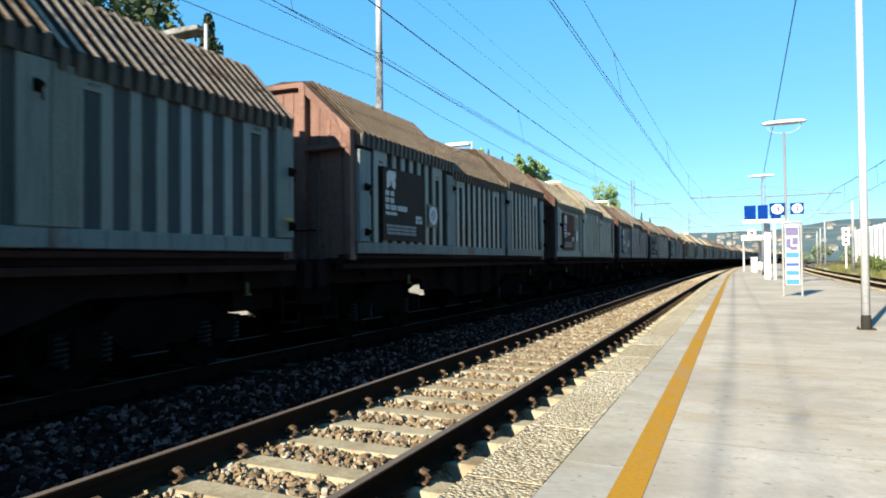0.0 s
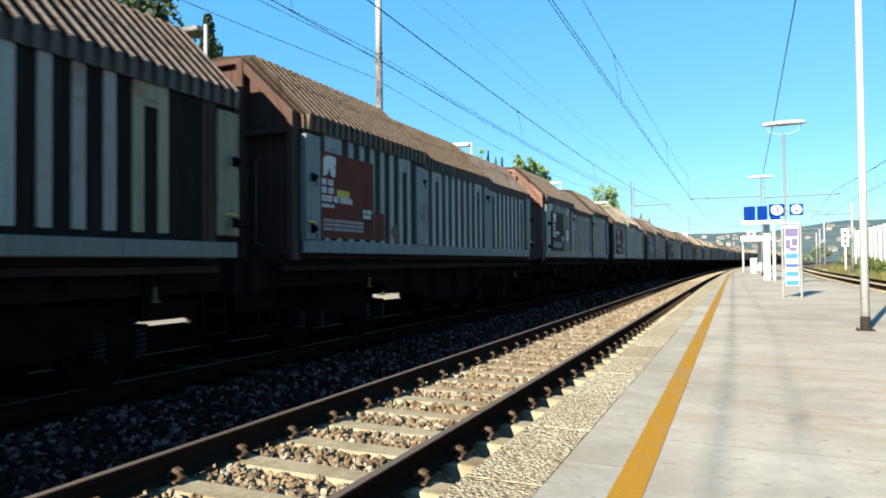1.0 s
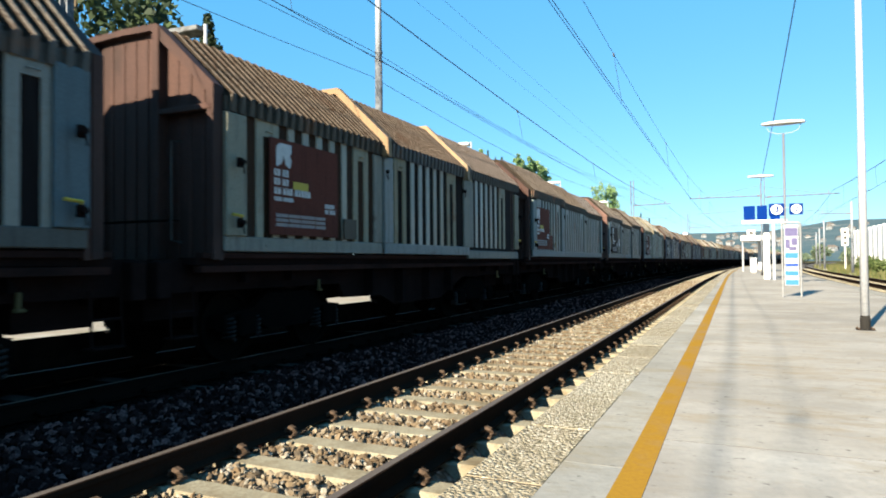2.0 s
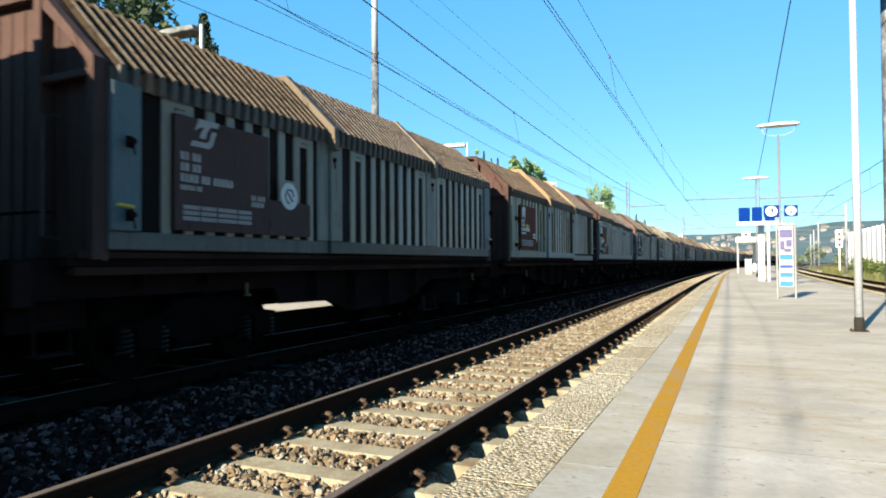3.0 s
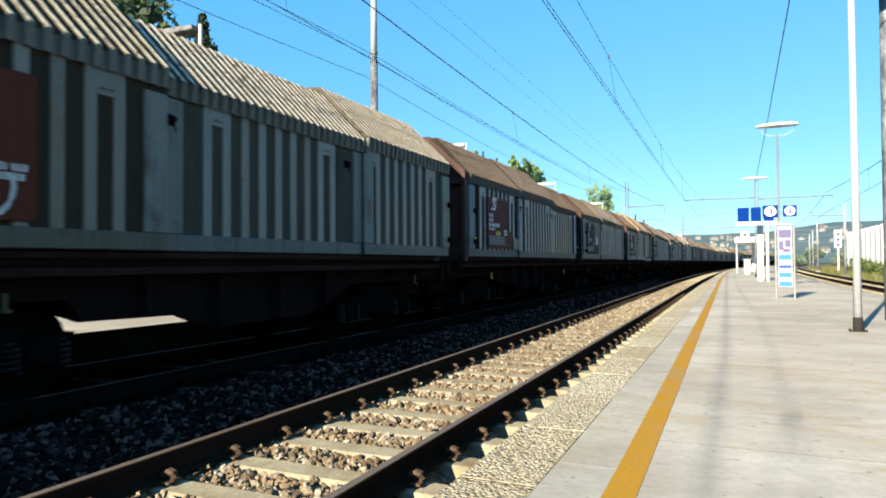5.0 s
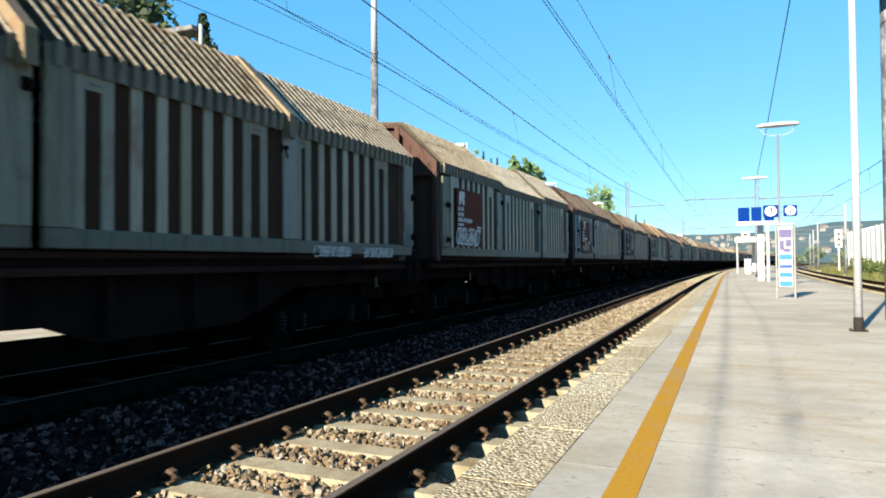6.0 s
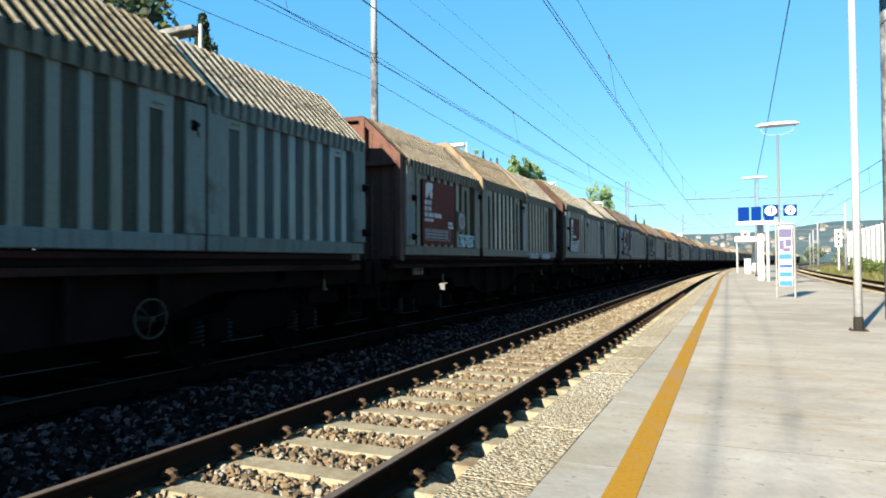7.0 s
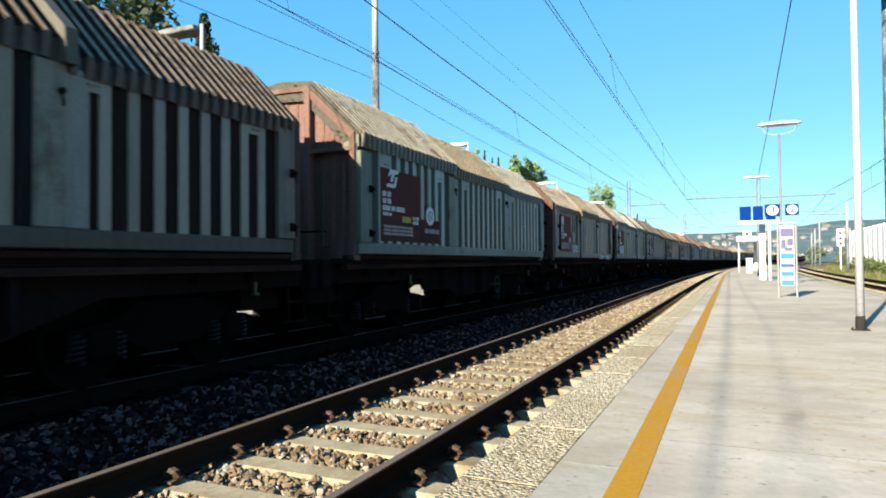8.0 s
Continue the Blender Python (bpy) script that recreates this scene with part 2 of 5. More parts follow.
M_LEAF = leaves_mat("broad_leaves", (0.012, 0.024, 0.013), (0.024, 0.042, 0.019), (0.05, 0.072, 0.026))
M_LEAF_MID = leaves_mat("shrub_leaves", (0.04, 0.065, 0.02), (0.07, 0.10, 0.03), (0.11, 0.13, 0.045))
# Paler, greyer leaf tints paint haze over the farthest trees.
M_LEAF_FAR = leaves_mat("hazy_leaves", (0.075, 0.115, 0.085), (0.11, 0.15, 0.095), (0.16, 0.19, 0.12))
M_CYPRESS = leaves_mat("cypress_needles", (0.0098, 0.021, 0.0098), (0.0175, 0.0315, 0.014), (0.028, 0.0455, 0.021))
M_LEAF_LIGHT = leaves_mat("light_leaves", (0.0945, 0.1755, 0.078), (0.1688, 0.27, 0.1105), (0.27, 0.3645, 0.156))
M_GRASS = leaves_mat("dry_grass", (0.06, 0.078, 0.024), (0.102, 0.108, 0.036), (0.156, 0.132, 0.06))


# ---------------------------------------------------------------- mesh helpers
def finish(bm, name, mats, smooth=False):
    me = bpy.data.meshes.new(name)
    bm.normal_update()
    if smooth:
        for f in bm.faces:
            f.smooth = True
    bm.to_mesh(me)
    bm.free()
    for m in (mats if isinstance(mats, (list, tuple)) else [mats]):
        me.materials.append(m)
    return me


def part(name, bm, mat, parent, label="", smooth=False):
    ob = new(name, finish(bm, name, mat, smooth))
    ob.parent = parent
    return tagged(ob, label)


def thing(name, bm, mat, label, category, group="", kind="", smooth=False):
    return tagged(new(name, finish(bm, name, mat, smooth)), label, category, group, kind)


def holder(name, m, label, category, group="", kind=""):
    ob = new(name)
    ob.matrix_basis = m
    return tagged(ob, label, category, group, kind)


def use(name, mesh, mat, parent, m=None, label=""):
    """One more object on a shared mesh, with a material of its own."""
    ob = new(name, mesh)
    ob.parent = parent
    if m is not None:
        ob.matrix_basis = m
    if mat is not None:
        for slot, m in zip(ob.material_slots, mat if isinstance(mat, tuple) else (mat,)):
            slot.link = "OBJECT"
            slot.material = m
    return tagged(ob, label)


def box(bm, x0, x1, y0, y1, z0, z1, bevel=0.0, mat=0):
    r = bmesh.ops.create_cube(bm, size=1, matrix=Matrix.Translation(((x0 + x1) / 2, (y0 + y1) / 2, (z0 + z1) / 2)) @ Matrix.Diagonal((x1 - x0, y1 - y0, z1 - z0, 1)))
    fs = list({f for v in r["verts"] for f in v.link_faces})
    for f in fs:
        f.material_index = mat
    if bevel:
        es = list({e for f in fs for e in f.edges})
        bmesh.ops.bevel(bm, geom=es, offset=bevel, segments=1, affect="EDGES")
    return bm


def boxes(*rows, bevel=0.0):
    bm = bmesh.new()
    for r in rows:
        box(bm, *r[:6], bevel=bevel)
    return bm


def tube(bm, pts, r, seg=8, r2=None):
    """A pipe through points."""
    pts = [Vector(p) for p in pts]
    rings = []
    for i, p in enumerate(pts):
        d = (pts[min(i + 1, len(pts) - 1)] - pts[max(i - 1, 0)]).normalized()
        u = d.cross(Vector((0, 0, 1)) if abs(d.z) < 0.9 else Vector((0, 1, 0))).normalized()
        w = d.cross(u)
        k = r if r2 is None else r + (r2 - r) * i / (len(pts) - 1)
        rings.append([bm.verts.new(p + (u * math.cos(a) + w * math.sin(a)) * k) for a in (2 * math.pi * j / seg for j in range(seg))])
    for a, b in zip(rings, rings[1:]):
        for j in range(seg):
            bm.faces.new((a[j], a[(j + 1) % seg], b[(j + 1) % seg], b[j]))
    bm.faces.new(rings[0][::-1])
    bm.faces.new(rings[-1])
    return bm


def prism(bm, poly, axis, a, b):
    """A polygon (two coordinates) drawn out along axis from a to b."""
    def at(p, k):
        return Vector((k, p[0], p[1])) if axis == "x" else Vector((p[0], k, p[1])) if axis == "y" else Vector((p[0], p[1], k))
    lo, hi = [bm.verts.new(at(p, a)) for p in poly], [bm.verts.new(at(p, b)) for p in poly]
    n = len(poly)
    for i in range(n):
        bm.faces.new((lo[i], lo[(i + 1) % n], hi[(i + 1) % n], hi[i]))
    bm.faces.new(lo[::-1])
    bm.faces.new(hi)
    bmesh.ops.recalc_face_normals(bm, faces=bm.faces)
    return bm


def lathe(bm, prof, seg, m=None):
    """A profile of (radius, height) turned round z."""
    rings = [[bm.verts.new((r * math.cos(2 * math.pi * j / seg), r * math.sin(2 * math.pi * j / seg), h)) for j in range(seg)] for r, h in prof]
    new_verts = [v for ring in rings for v in ring]
    for a, b in zip(rings, rings[1:]):
        for j in range(seg):
            bm.faces.new((a[j], a[(j + 1) % seg], b[(j + 1) % seg], b[j]))
    bm.faces.new(rings[0][::-1])
    bm.faces.new(rings[-1])
    if m is not None:
        bmesh.ops.transform(bm, matrix=m, verts=new_verts)
    return bm


# ---------------------------------------------------------------- the line's plan
RADIUS, STRAIGHT = 1500.0, 30.0


def on_line(s, lat=0.0, z=0.0):
    """A place s metres along the line and lat metres to the right of the near track's axis."""
    if s <= STRAIGHT:
        return Vector((lat, s, z))
    a = (s - STRAIGHT) / RADIUS
    return Vector((RADIUS - (RADIUS - lat) * math.cos(a), STRAIGHT + (RADIUS - lat) * math.sin(a), z))


def heading(s):
    return 0.0 if s <= STRAIGHT else -math.degrees((s - STRAIGHT) / RADIUS)


def line_pose(s, lat=0.0, z=0.0):
    p = on_line(s, lat, z)
    return pose(p.x, p.y, p.z, 0, 0, heading(s))


def stations(a, b):
    out, s = [], a
    while s < b:
        out.append(s)
        s += 5.0 if s < 60 else 10.0
    return out + [b]


def sweep(bm, prof, a, b, closed=True, mats=None):
    """A cross-section (lat, z) drawn along the line from a to b."""
    rings = [[bm.verts.new(on_line(s, lat, z)) for lat, z in prof] for s in stations(a, b)]
    n = len(prof)
    for p, q in zip(rings, rings[1:]):
        for i in range(n if closed else n - 1):
            f = bm.faces.new((p[i], p[(i + 1) % n], q[(i + 1) % n], q[i]))
            if mats:
                f.material_index = mats[i]
    if closed:
        bm.faces.new(rings[0][::-1])
        bm.faces.new(rings[-1])
    bmesh.ops.recalc_face_normals(bm, faces=bm.faces)
    return bm


TRAIN_LAT, RIGHT_LAT = -4.05, 9.6
END = 330.0

# ---------------------------------------------------------------- ground and platforms
bm = bmesh.new()
bmesh.ops.create_grid(bm, x_segments=40, y_segments=40, size=3000)
for v in bm.verts:
    v.co.z = -0.62
thing("ground", bm, M_GROUND, "dry grassy ground beside the railway", "ground", kind="structure")

bm = sweep(bmesh.new(), [(-1.2, -0.62), (-1.2, -0.25), (0.78, -0.24), (0.92, -0.34), (1.56, -0.36), (1.56, -0.62)], -40, END)
thing("ballast_bed", bm, M_BALLAST, "brown broken-stone ballast bed under the near track", "ballast", kind="structure")
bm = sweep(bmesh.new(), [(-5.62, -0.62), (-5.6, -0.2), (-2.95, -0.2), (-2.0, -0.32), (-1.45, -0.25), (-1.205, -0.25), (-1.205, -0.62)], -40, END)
thing("ballast_bed", bm, M_BALLAST_SHADE, "ballast bed under the train, coloured dark as shade", "ballast", kind="structure")
bm = sweep(bmesh.new(), [(6.525, -0.62), (6.525, -0.35), (7.7, -0.24), (11.5, -0.24), (12.2, -0.62)], -40, END)
thing("ballast_bed", bm, M_BALLAST_GREY, "ballast bed under the track beyond the platform", "ballast", kind="structure")

bm = sweep(bmesh.new(), [(1.93, -0.6), (1.93, 0.236), (6.15, 0.236), (6.15, -0.6)], -40, 150)
platform = thing("platform", bm, M_CONC, "pale worn concrete island platform with faint cross joints", "platform", kind="structure")
bm = sweep(bmesh.new(), [(-5.95, -0.6), (-5.95, 0.30), (-12.0, 0.30), (-12.0, -0.6)], -40, 150)
thing("platform", bm, M_CONC, "pale concrete platform beyond the passing train", "platform", kind="structure")
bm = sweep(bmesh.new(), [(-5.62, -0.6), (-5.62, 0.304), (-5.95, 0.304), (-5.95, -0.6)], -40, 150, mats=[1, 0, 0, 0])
thing("platform_edge", bm, [M_SLABS, M_EDGE_SHADE], "pale stone edge of the far platform over a wall coloured dark as shade", "platform edge", kind="structure")
bm = sweep(bmesh.new(), [(6.15, -0.6), (6.15, 0.252), (6.52, 0.252), (6.52, -0.6)], -40, 150)
thing("platform_edge", bm, M_SLABS, "stone edge along the island platform's other side", "platform edge", kind="structure")
# worn yellow line, drawing slightly nearer to the edge along the platform
bm = bmesh.new()
rings = []
for s in stations(-25, 140):
    lat = 2.217 - 0.0045 * min(max(s, 0), 45)
    rings.append([bm.verts.new(on_line(s, lat + d, z)) for d, z in ((0, 0.249), (0, 0.2535), (0.135, 0.2535), (0.135, 0.249))])
for p, q in zip(rings, rings[1:]):
    for i in range(3):
        bm.faces.new((p[i], q[i], q[i + 1], p[i + 1]))
bmesh.ops.recalc_face_normals(bm, faces=bm.faces)
thing("yellow_line", bm, M_YELLOW, "worn yellow safety line painted on the platform", "safety line", kind="structure")

# ---------------------------------------------------------------- tracks
RAIL = [(-0.075, -0.172), (0.075, -0.172), (0.075, -0.160), (0.012, -0.140), (0.010, -0.045), (0.036, -0.036), (0.036, -0.006), (0.028, 0.0),
        (-0.028, 0.0), (-0.036, -0.006), (-0.036, -0.036), (-0.010, -0.045), (-0.012, -0.140), (-0.075, -0.160)]
RAIL_MATS = [0, 0, 0, 0, 0, 0, 0, 1, 0, 0, 0, 0, 0, 0]


def sleeper_mesh():
    bm = bmesh.new()
    prism(bm, [(-0.145, -0.40), (0.145, -0.40), (0.115, -0.180), (-0.115, -0.180)], "x", -1.17, 1.17)
    for v in bm.verts:
        if abs(v.co.x) > 1.1 and v.co.z > -0.3:
            v.co.z -= 0.02
    bmesh.ops.bevel(bm, geom=bm.edges[:], offset=0.012, segments=1, affect="EDGES")
    return finish(bm, "sleeper", M_SLEEPER)


def clip_mesh():
    """A bent spring clip with its bolt."""
    bm = bmesh.new()
    tube(bm, [(-0.055, 0, -0.162), (-0.035, 0, -0.118), (0.005, 0, -0.100), (0.045, 0, -0.112), (0.062, 0, -0.150)], 0.023, 6)
    for v in bm.verts:
        v.co.y *= 2.1
    tube(bm, [(0.004, 0, -0.18), (0.004, 0, -0.100)], 0.017, 6)
    box(bm, -0.03, 0.07, -0.075, 0.075, -0.182, -0.166)
    for v in bm.verts:
        v.co.x *= 0.85
        v.co.y *= 0.8
        v.co.z = -0.182 + (v.co.z + 0.182) * 0.86
    return finish(bm, "rail_clip", M_CLIP)


SLEEPER, CLIP = sleeper_mesh(), clip_mesh()


def track(lat, label, s0, s1, clips_to, mat=None, steel=None, clip_mat=None):
    t = holder("railway_track", Matrix(), label, "railway track", kind="structure")
    for side in (-0.7525, 0.7525):
        bm = sweep(bmesh.new(), [(lat + side + x, z) for x, z in RAIL], -40, END, mats=RAIL_MATS)
        part("rail", bm, [steel or M_RAIL_RUST, M_RAIL_TOP], t, "rusty rail with a polished head")
    n = 0
    s = s0
    while s < s1:
        m = line_pose(s + random.uniform(-0.012, 0.012), lat, random.uniform(-0.004, 0.004))
        if n < 200 or s < clips_to:
            use("sleeper", SLEEPER, mat, t, m @ pose(0, 0, 0, 0, 0, random.uniform(-0.4, 0.4)))
        if s < clips_to:
            for side in (-0.7525, 0.7525):
                for d in (-1, 1):
                    use("rail_clip", CLIP, clip_mat, t, m @ pose(side + d * 0.085, 0, 0, 0, 0, 0 if d > 0 else 180))
        n += 1
        s += 0.6
    return t


track(0.0, "railway track with rusty rails on concrete sleepers beside the platform", -6.0, 90, 26)
track(TRAIN_LAT, "railway track with shade-dark sleepers under the freight train", -5.83, 60, 14, M_SLEEPER_SHADE, M_RAIL_SHADE, M_RAIL_SHADE)
track(RIGHT_LAT, "railway track on the far side of the island platform", 6.0, 110, 8)

# the stones of the ballast
ICO = bmesh.new()
bmesh.ops.create_icosphere(ICO, subdivisions=1, radius=1)
ICO_V = np.array([v.co[:] for v in ICO.verts])
ICO_F = np.array([[v.index for v in f.verts] for f in ICO.faces])
ICO.free()


def stone_field(name, mat, label, places, sizes, seed):
    """Broken stones lying at the places given."""
    rng = np.random.default_rng(seed)
    n = len(places)
    v = ICO_V[None] * (1 + rng.uniform(-0.5, 0.35, (n, 12, 1)))
    v = v * (np.array([1.25, 0.95, 0.72])[None, None] * rng.uniform(0.75, 1.2, (n, 1, 3)))
    q = rng.normal(size=(n, 4))
    q /= np.linalg.norm(q, axis=1, keepdims=True)
    w, x, y, z = q.T
    r = np.stack([1 - 2 * (y * y + z * z), 2 * (x * y - z * w), 2 * (x * z + y * w), 2 * (x * y + z * w), 1 - 2 * (x * x + z * z), 2 * (y * z - x * w),
                  2 * (x * z - y * w), 2 * (y * z + x * w), 1 - 2 * (x * x + y * y)], -1).reshape(n, 3, 3)
    v = np.einsum("nij,nkj->nki", r, v) * sizes[:, None, None] + places[:, None]
    f = (ICO_F[None] + 12 * np.arange(n)[:, None, None]).reshape(-1, 3)
    me = bpy.data.meshes.new(name)
    me.vertices.add(n * 12)
    me.vertices.foreach_set("co", v.ravel())
    me.loops.add(len(f) * 3)
    me.loops.foreach_set("vertex_index", f.ravel())
    me.polygons.add(len(f))
    me.polygons.foreach_set("loop_start", np.arange(0, len(f) * 3, 3))
    me.update(calc_edges=True)
    me.shade_flat()
    me.materials.append(mat)
    return tagged(new(name, me), label, "ballast", kind="stuff")


def scatter(n, x0, x1, y0, y1, z, seed, lo=0.022, hi=0.042, keep=None):
    rng = np.random.default_rng(seed)
    p = np.stack([rng.uniform(x0, x1, n), rng.uniform(y0, y1, n), np.zeros(n)], -1)
    if keep is not None:
        p = p[keep(p)]
    for i in range(len(p)):
        bend = on_line(p[i, 1], p[i, 0]) if p[i, 1] > STRAIGHT else None
        if bend is not None:
            p[i, :2] = bend.x, bend.y
    p[:, 2] = z(p) + rng.uniform(-0.015, 0.02, len(p))
    return p, rng.uniform(lo, hi, len(p))


def off_sleepers(p):
    d = np.abs((p[:, 1] + 6.0 + 0.3) % 0.6 - 0.3)
    rail = np.minimum(np.abs(p[:, 0] - 0.7525), np.abs(p[:, 0] + 0.7525))
    return ((d > 0.125) | (np.abs(p[:, 0]) > 1.2)) & (rail > 0.085)


p, z = scatter(17500, -1.2, 0.80, -3.0, 14.0, lambda p: np.full(len(p), -0.222), 3, 0.017, 0.036, keep=off_sleepers)
stone_field("ballast_stones", M_STONES, "sunlit brown ballast stones between the sleepers", p, z, 4)
p, z = scatter(10000, -1.2, 0.80, 14.0, 45.0, lambda p: np.full(len(p), -0.222), 5, 0.024, 0.046, keep=off_sleepers)
stone_field("ballast_stones", M_STONES, "brown ballast stones along the near track", p, z, 6)
p, z = scatter(2600, 0.84, 1.5, -3.0, 14.0, lambda p: np.full(len(p), -0.33), 15, 0.017, 0.036, keep=off_sleepers)
stone_field("ballast_stones", M_STONES, "ballast stones lying low beside the platform wall", p, z, 16)
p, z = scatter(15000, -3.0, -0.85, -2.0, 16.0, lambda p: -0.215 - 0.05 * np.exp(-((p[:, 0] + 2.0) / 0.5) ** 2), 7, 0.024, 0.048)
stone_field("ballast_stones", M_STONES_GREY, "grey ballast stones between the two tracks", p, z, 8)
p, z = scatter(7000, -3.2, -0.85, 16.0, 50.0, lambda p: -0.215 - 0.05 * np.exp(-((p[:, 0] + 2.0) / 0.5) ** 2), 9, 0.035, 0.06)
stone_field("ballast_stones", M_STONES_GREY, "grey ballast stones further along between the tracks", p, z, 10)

# ---------------------------------------------------------------- the freight train
HALF, SILL, EAVE, TOP, FLAT = 1.45, 1.40, 3.13, 4.09, 0.58
HOODS = [(-5.165, -1.53, 0.0), (-1.56, 1.92, 0.05), (1.89, 5.165, 0.0)]
PITCH, SPEED0, SLOW = 12.04, 10.66, -0.012


def eave_of(top):
    """The outer hoods stand higher at the eave, too, than those that slide in under them."""
    return 3.095 + max(0.0, top - 3.87) * 0.6


def roof_mesh(y0, y1, grow, top, flat, name, first, last):
    """Part of the bent, corrugated cover of a hood: its sloping roof or one upright skirt."""
    bm = bmesh.new()
    n = round((y1 - y0) / 0.155)
    step = (y1 - y0) / n
    e = eave_of(top)
    prof = [(HALF + 0.012, e - 0.17), (HALF + 0.012, e), (flat, top), (0, top + 0.05), (-flat, top), (-HALF - 0.012, e), (-HALF - 0.012, e - 0.17)]
    soft = [0.45, 1, 1, 1, 1, 1, 0.45][first:last + 1]
    nrm = [(1, 0), (0.9, 0.42), (0.42, 0.9), (0, 1), (-0.42, 0.9), (-0.9, 0.42), (-1, 0)]
    prof, nrm = prof[first:last + 1], nrm[first:last + 1]
    rings = []
    for i in range(n):
        for f, h in ((0.0, 0.0), (0.38, 0.0), (0.48, 0.062), (0.68, 0.07), (0.89, 0.062)):
            y = y0 + (i + f) * step
            rings.append([bm.verts.new((x + a * (h * k + grow), y, z + b * (h * k + grow))) for (x, z), (a, b), k in zip(prof, nrm, soft)])
    rings.append([bm.verts.new((x + a * grow, y1, z + b * grow)) for (x, z), (a, b) in zip(prof, nrm)])
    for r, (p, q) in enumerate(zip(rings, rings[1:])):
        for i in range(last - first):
            # Material 1 is the dark copy that puts shade into valleys and flute sides.
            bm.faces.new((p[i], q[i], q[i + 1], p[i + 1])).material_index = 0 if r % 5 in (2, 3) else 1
    for edge, d in ((rings[0], 0.004), (rings[-1], -0.004)):
        inner = [bm.verts.new((v.co.x - a * 0.3, v.co.y + d, v.co.z - b * 0.3)) for v, (a, b) in zip(edge, nrm)]
        for i in range(last - first):
            bm.faces.new((edge[i], inner[i], inner[i + 1], edge[i + 1])).material_index = 1
    return finish(bm, name, [M_STEEL, M_STEEL])


def side_mesh(y0, y1, grow, top, flat, s):
    """The flat side sheet behind the ribs."""
    x0, x1 = sorted((s * (HALF - 0.05 + grow), s * (HALF - 0.016 + grow)))
    return finish(box(bmesh.new(), x0, x1, y0, y1, SILL, EAVE - 0.02), "side_sheet", M_STEEL)


def sill_mesh(y0, y1, grow, top, flat, s):
    x0, x1 = sorted((s * (HALF - 0.06 + grow), s * (HALF + 0.015 + grow)))
    return finish(box(bmesh.new(), x0, x1, y0, y1, SILL - 0.01, SILL + 0.17, 0.012), "sill", M_STEEL)


def rib_mesh(wide, slot):
    """A pressed upright; those at the ends of a hood are paired and bridged at the top."""
    bm = bmesh.new()
    h0, h1 = SILL + 0.17, 3.07

    def bar(c, w):
        prism(bm, [(c - w / 2, 0.0), (c - w / 2 + 0.008, 0.020), (c + w / 2 - 0.008, 0.020), (c + w / 2, 0.0)], "z", h0, h1)
    if slot:
        bar(-wide / 2 + 0.068, 0.136)
        bar(wide / 2 - 0.068, 0.136)
        box(bm, -wide / 2 + 0.1, wide / 2 - 0.1, 0.0, 0.018, 2.83, h1)
        tube(bm, [(-0.05, 0.028, 2.885), (-0.05, 0.055, 2.885), (0.05, 0.055, 2.885), (0.05, 0.028, 2.885)], 0.008, 4)
    else:
        bar(0, wide)
    bmesh.ops.transform(bm, matrix=Matrix.Rotation(-math.pi / 2, 4, "Z"), verts=bm.verts)
    return finish(bm, "rib", M_STEEL)


def arch_mesh():
    """The bent strap that closes the joint between two hoods."""
    bm = bmesh.new()
    e = eave_of(TOP)
    prof = [(HALF + 0.02, e - 0.25), (HALF + 0.02, e), (FLAT, TOP), (-FLAT, TOP), (-HALF - 0.02, e), (-HALF - 0.02, e - 0.25)]
    nrm = [(1, 0), (0.9, 0.42), (0.42, 0.9), (-0.42, 0.9), (-0.9, 0.42), (-1, 0)]
    rows = [[bm.verts.new((x + a * h, y, z + b * h)) for (x, z), (a, b) in zip(prof, nrm)] for y, h in ((-0.07, 0.03), (-0.06, 0.145), (0.06, 0.145), (0.07, 0.03))]
    for p, q in zip(rows, rows[1:]):
        for i in range(5):
            bm.faces.new((p[i], q[i], q[i + 1], p[i + 1]))
    return finish(bm, "joint_strap", M_STEEL)


def post_mesh(w, s):
    x0, x1 = sorted((s * (HALF - 0.06), s * (HALF + 0.02)))
    if w > 0.3:
        x0, x1 = sorted((s * (HALF - 0.06), s * (HALF + 0.045)))
    bm = box(bmesh.new(), x0, x1, -w / 2, w / 2, SILL + 0.17, 3.0, 0.012)
    return finish(bm, "corner_post", M_STEEL)


def wall_line():
    """The outline of an end wall, a hand's breadth above the hoods."""
    e = eave_of(TOP) + 0.05
    return [(HALF, 1.30), (HALF, e), (FLAT, TOP), (0, TOP + 0.012), (-FLAT, TOP), (-HALF, e), (-HALF, 1.30)]


WALL_LINE = wall_line()


def end_wall_mesh():
    """The fixed end bulkhead, facing -y: a plate in a raised rim, with two posts and pressed folds."""
    bm = bmesh.new()
    prism(bm, [(x * 0.99, z - 0.01) for x, z in WALL_LINE], "y", -0.02, 0.05)
    return finish(bm, "end_wall", M_ENDWALL)


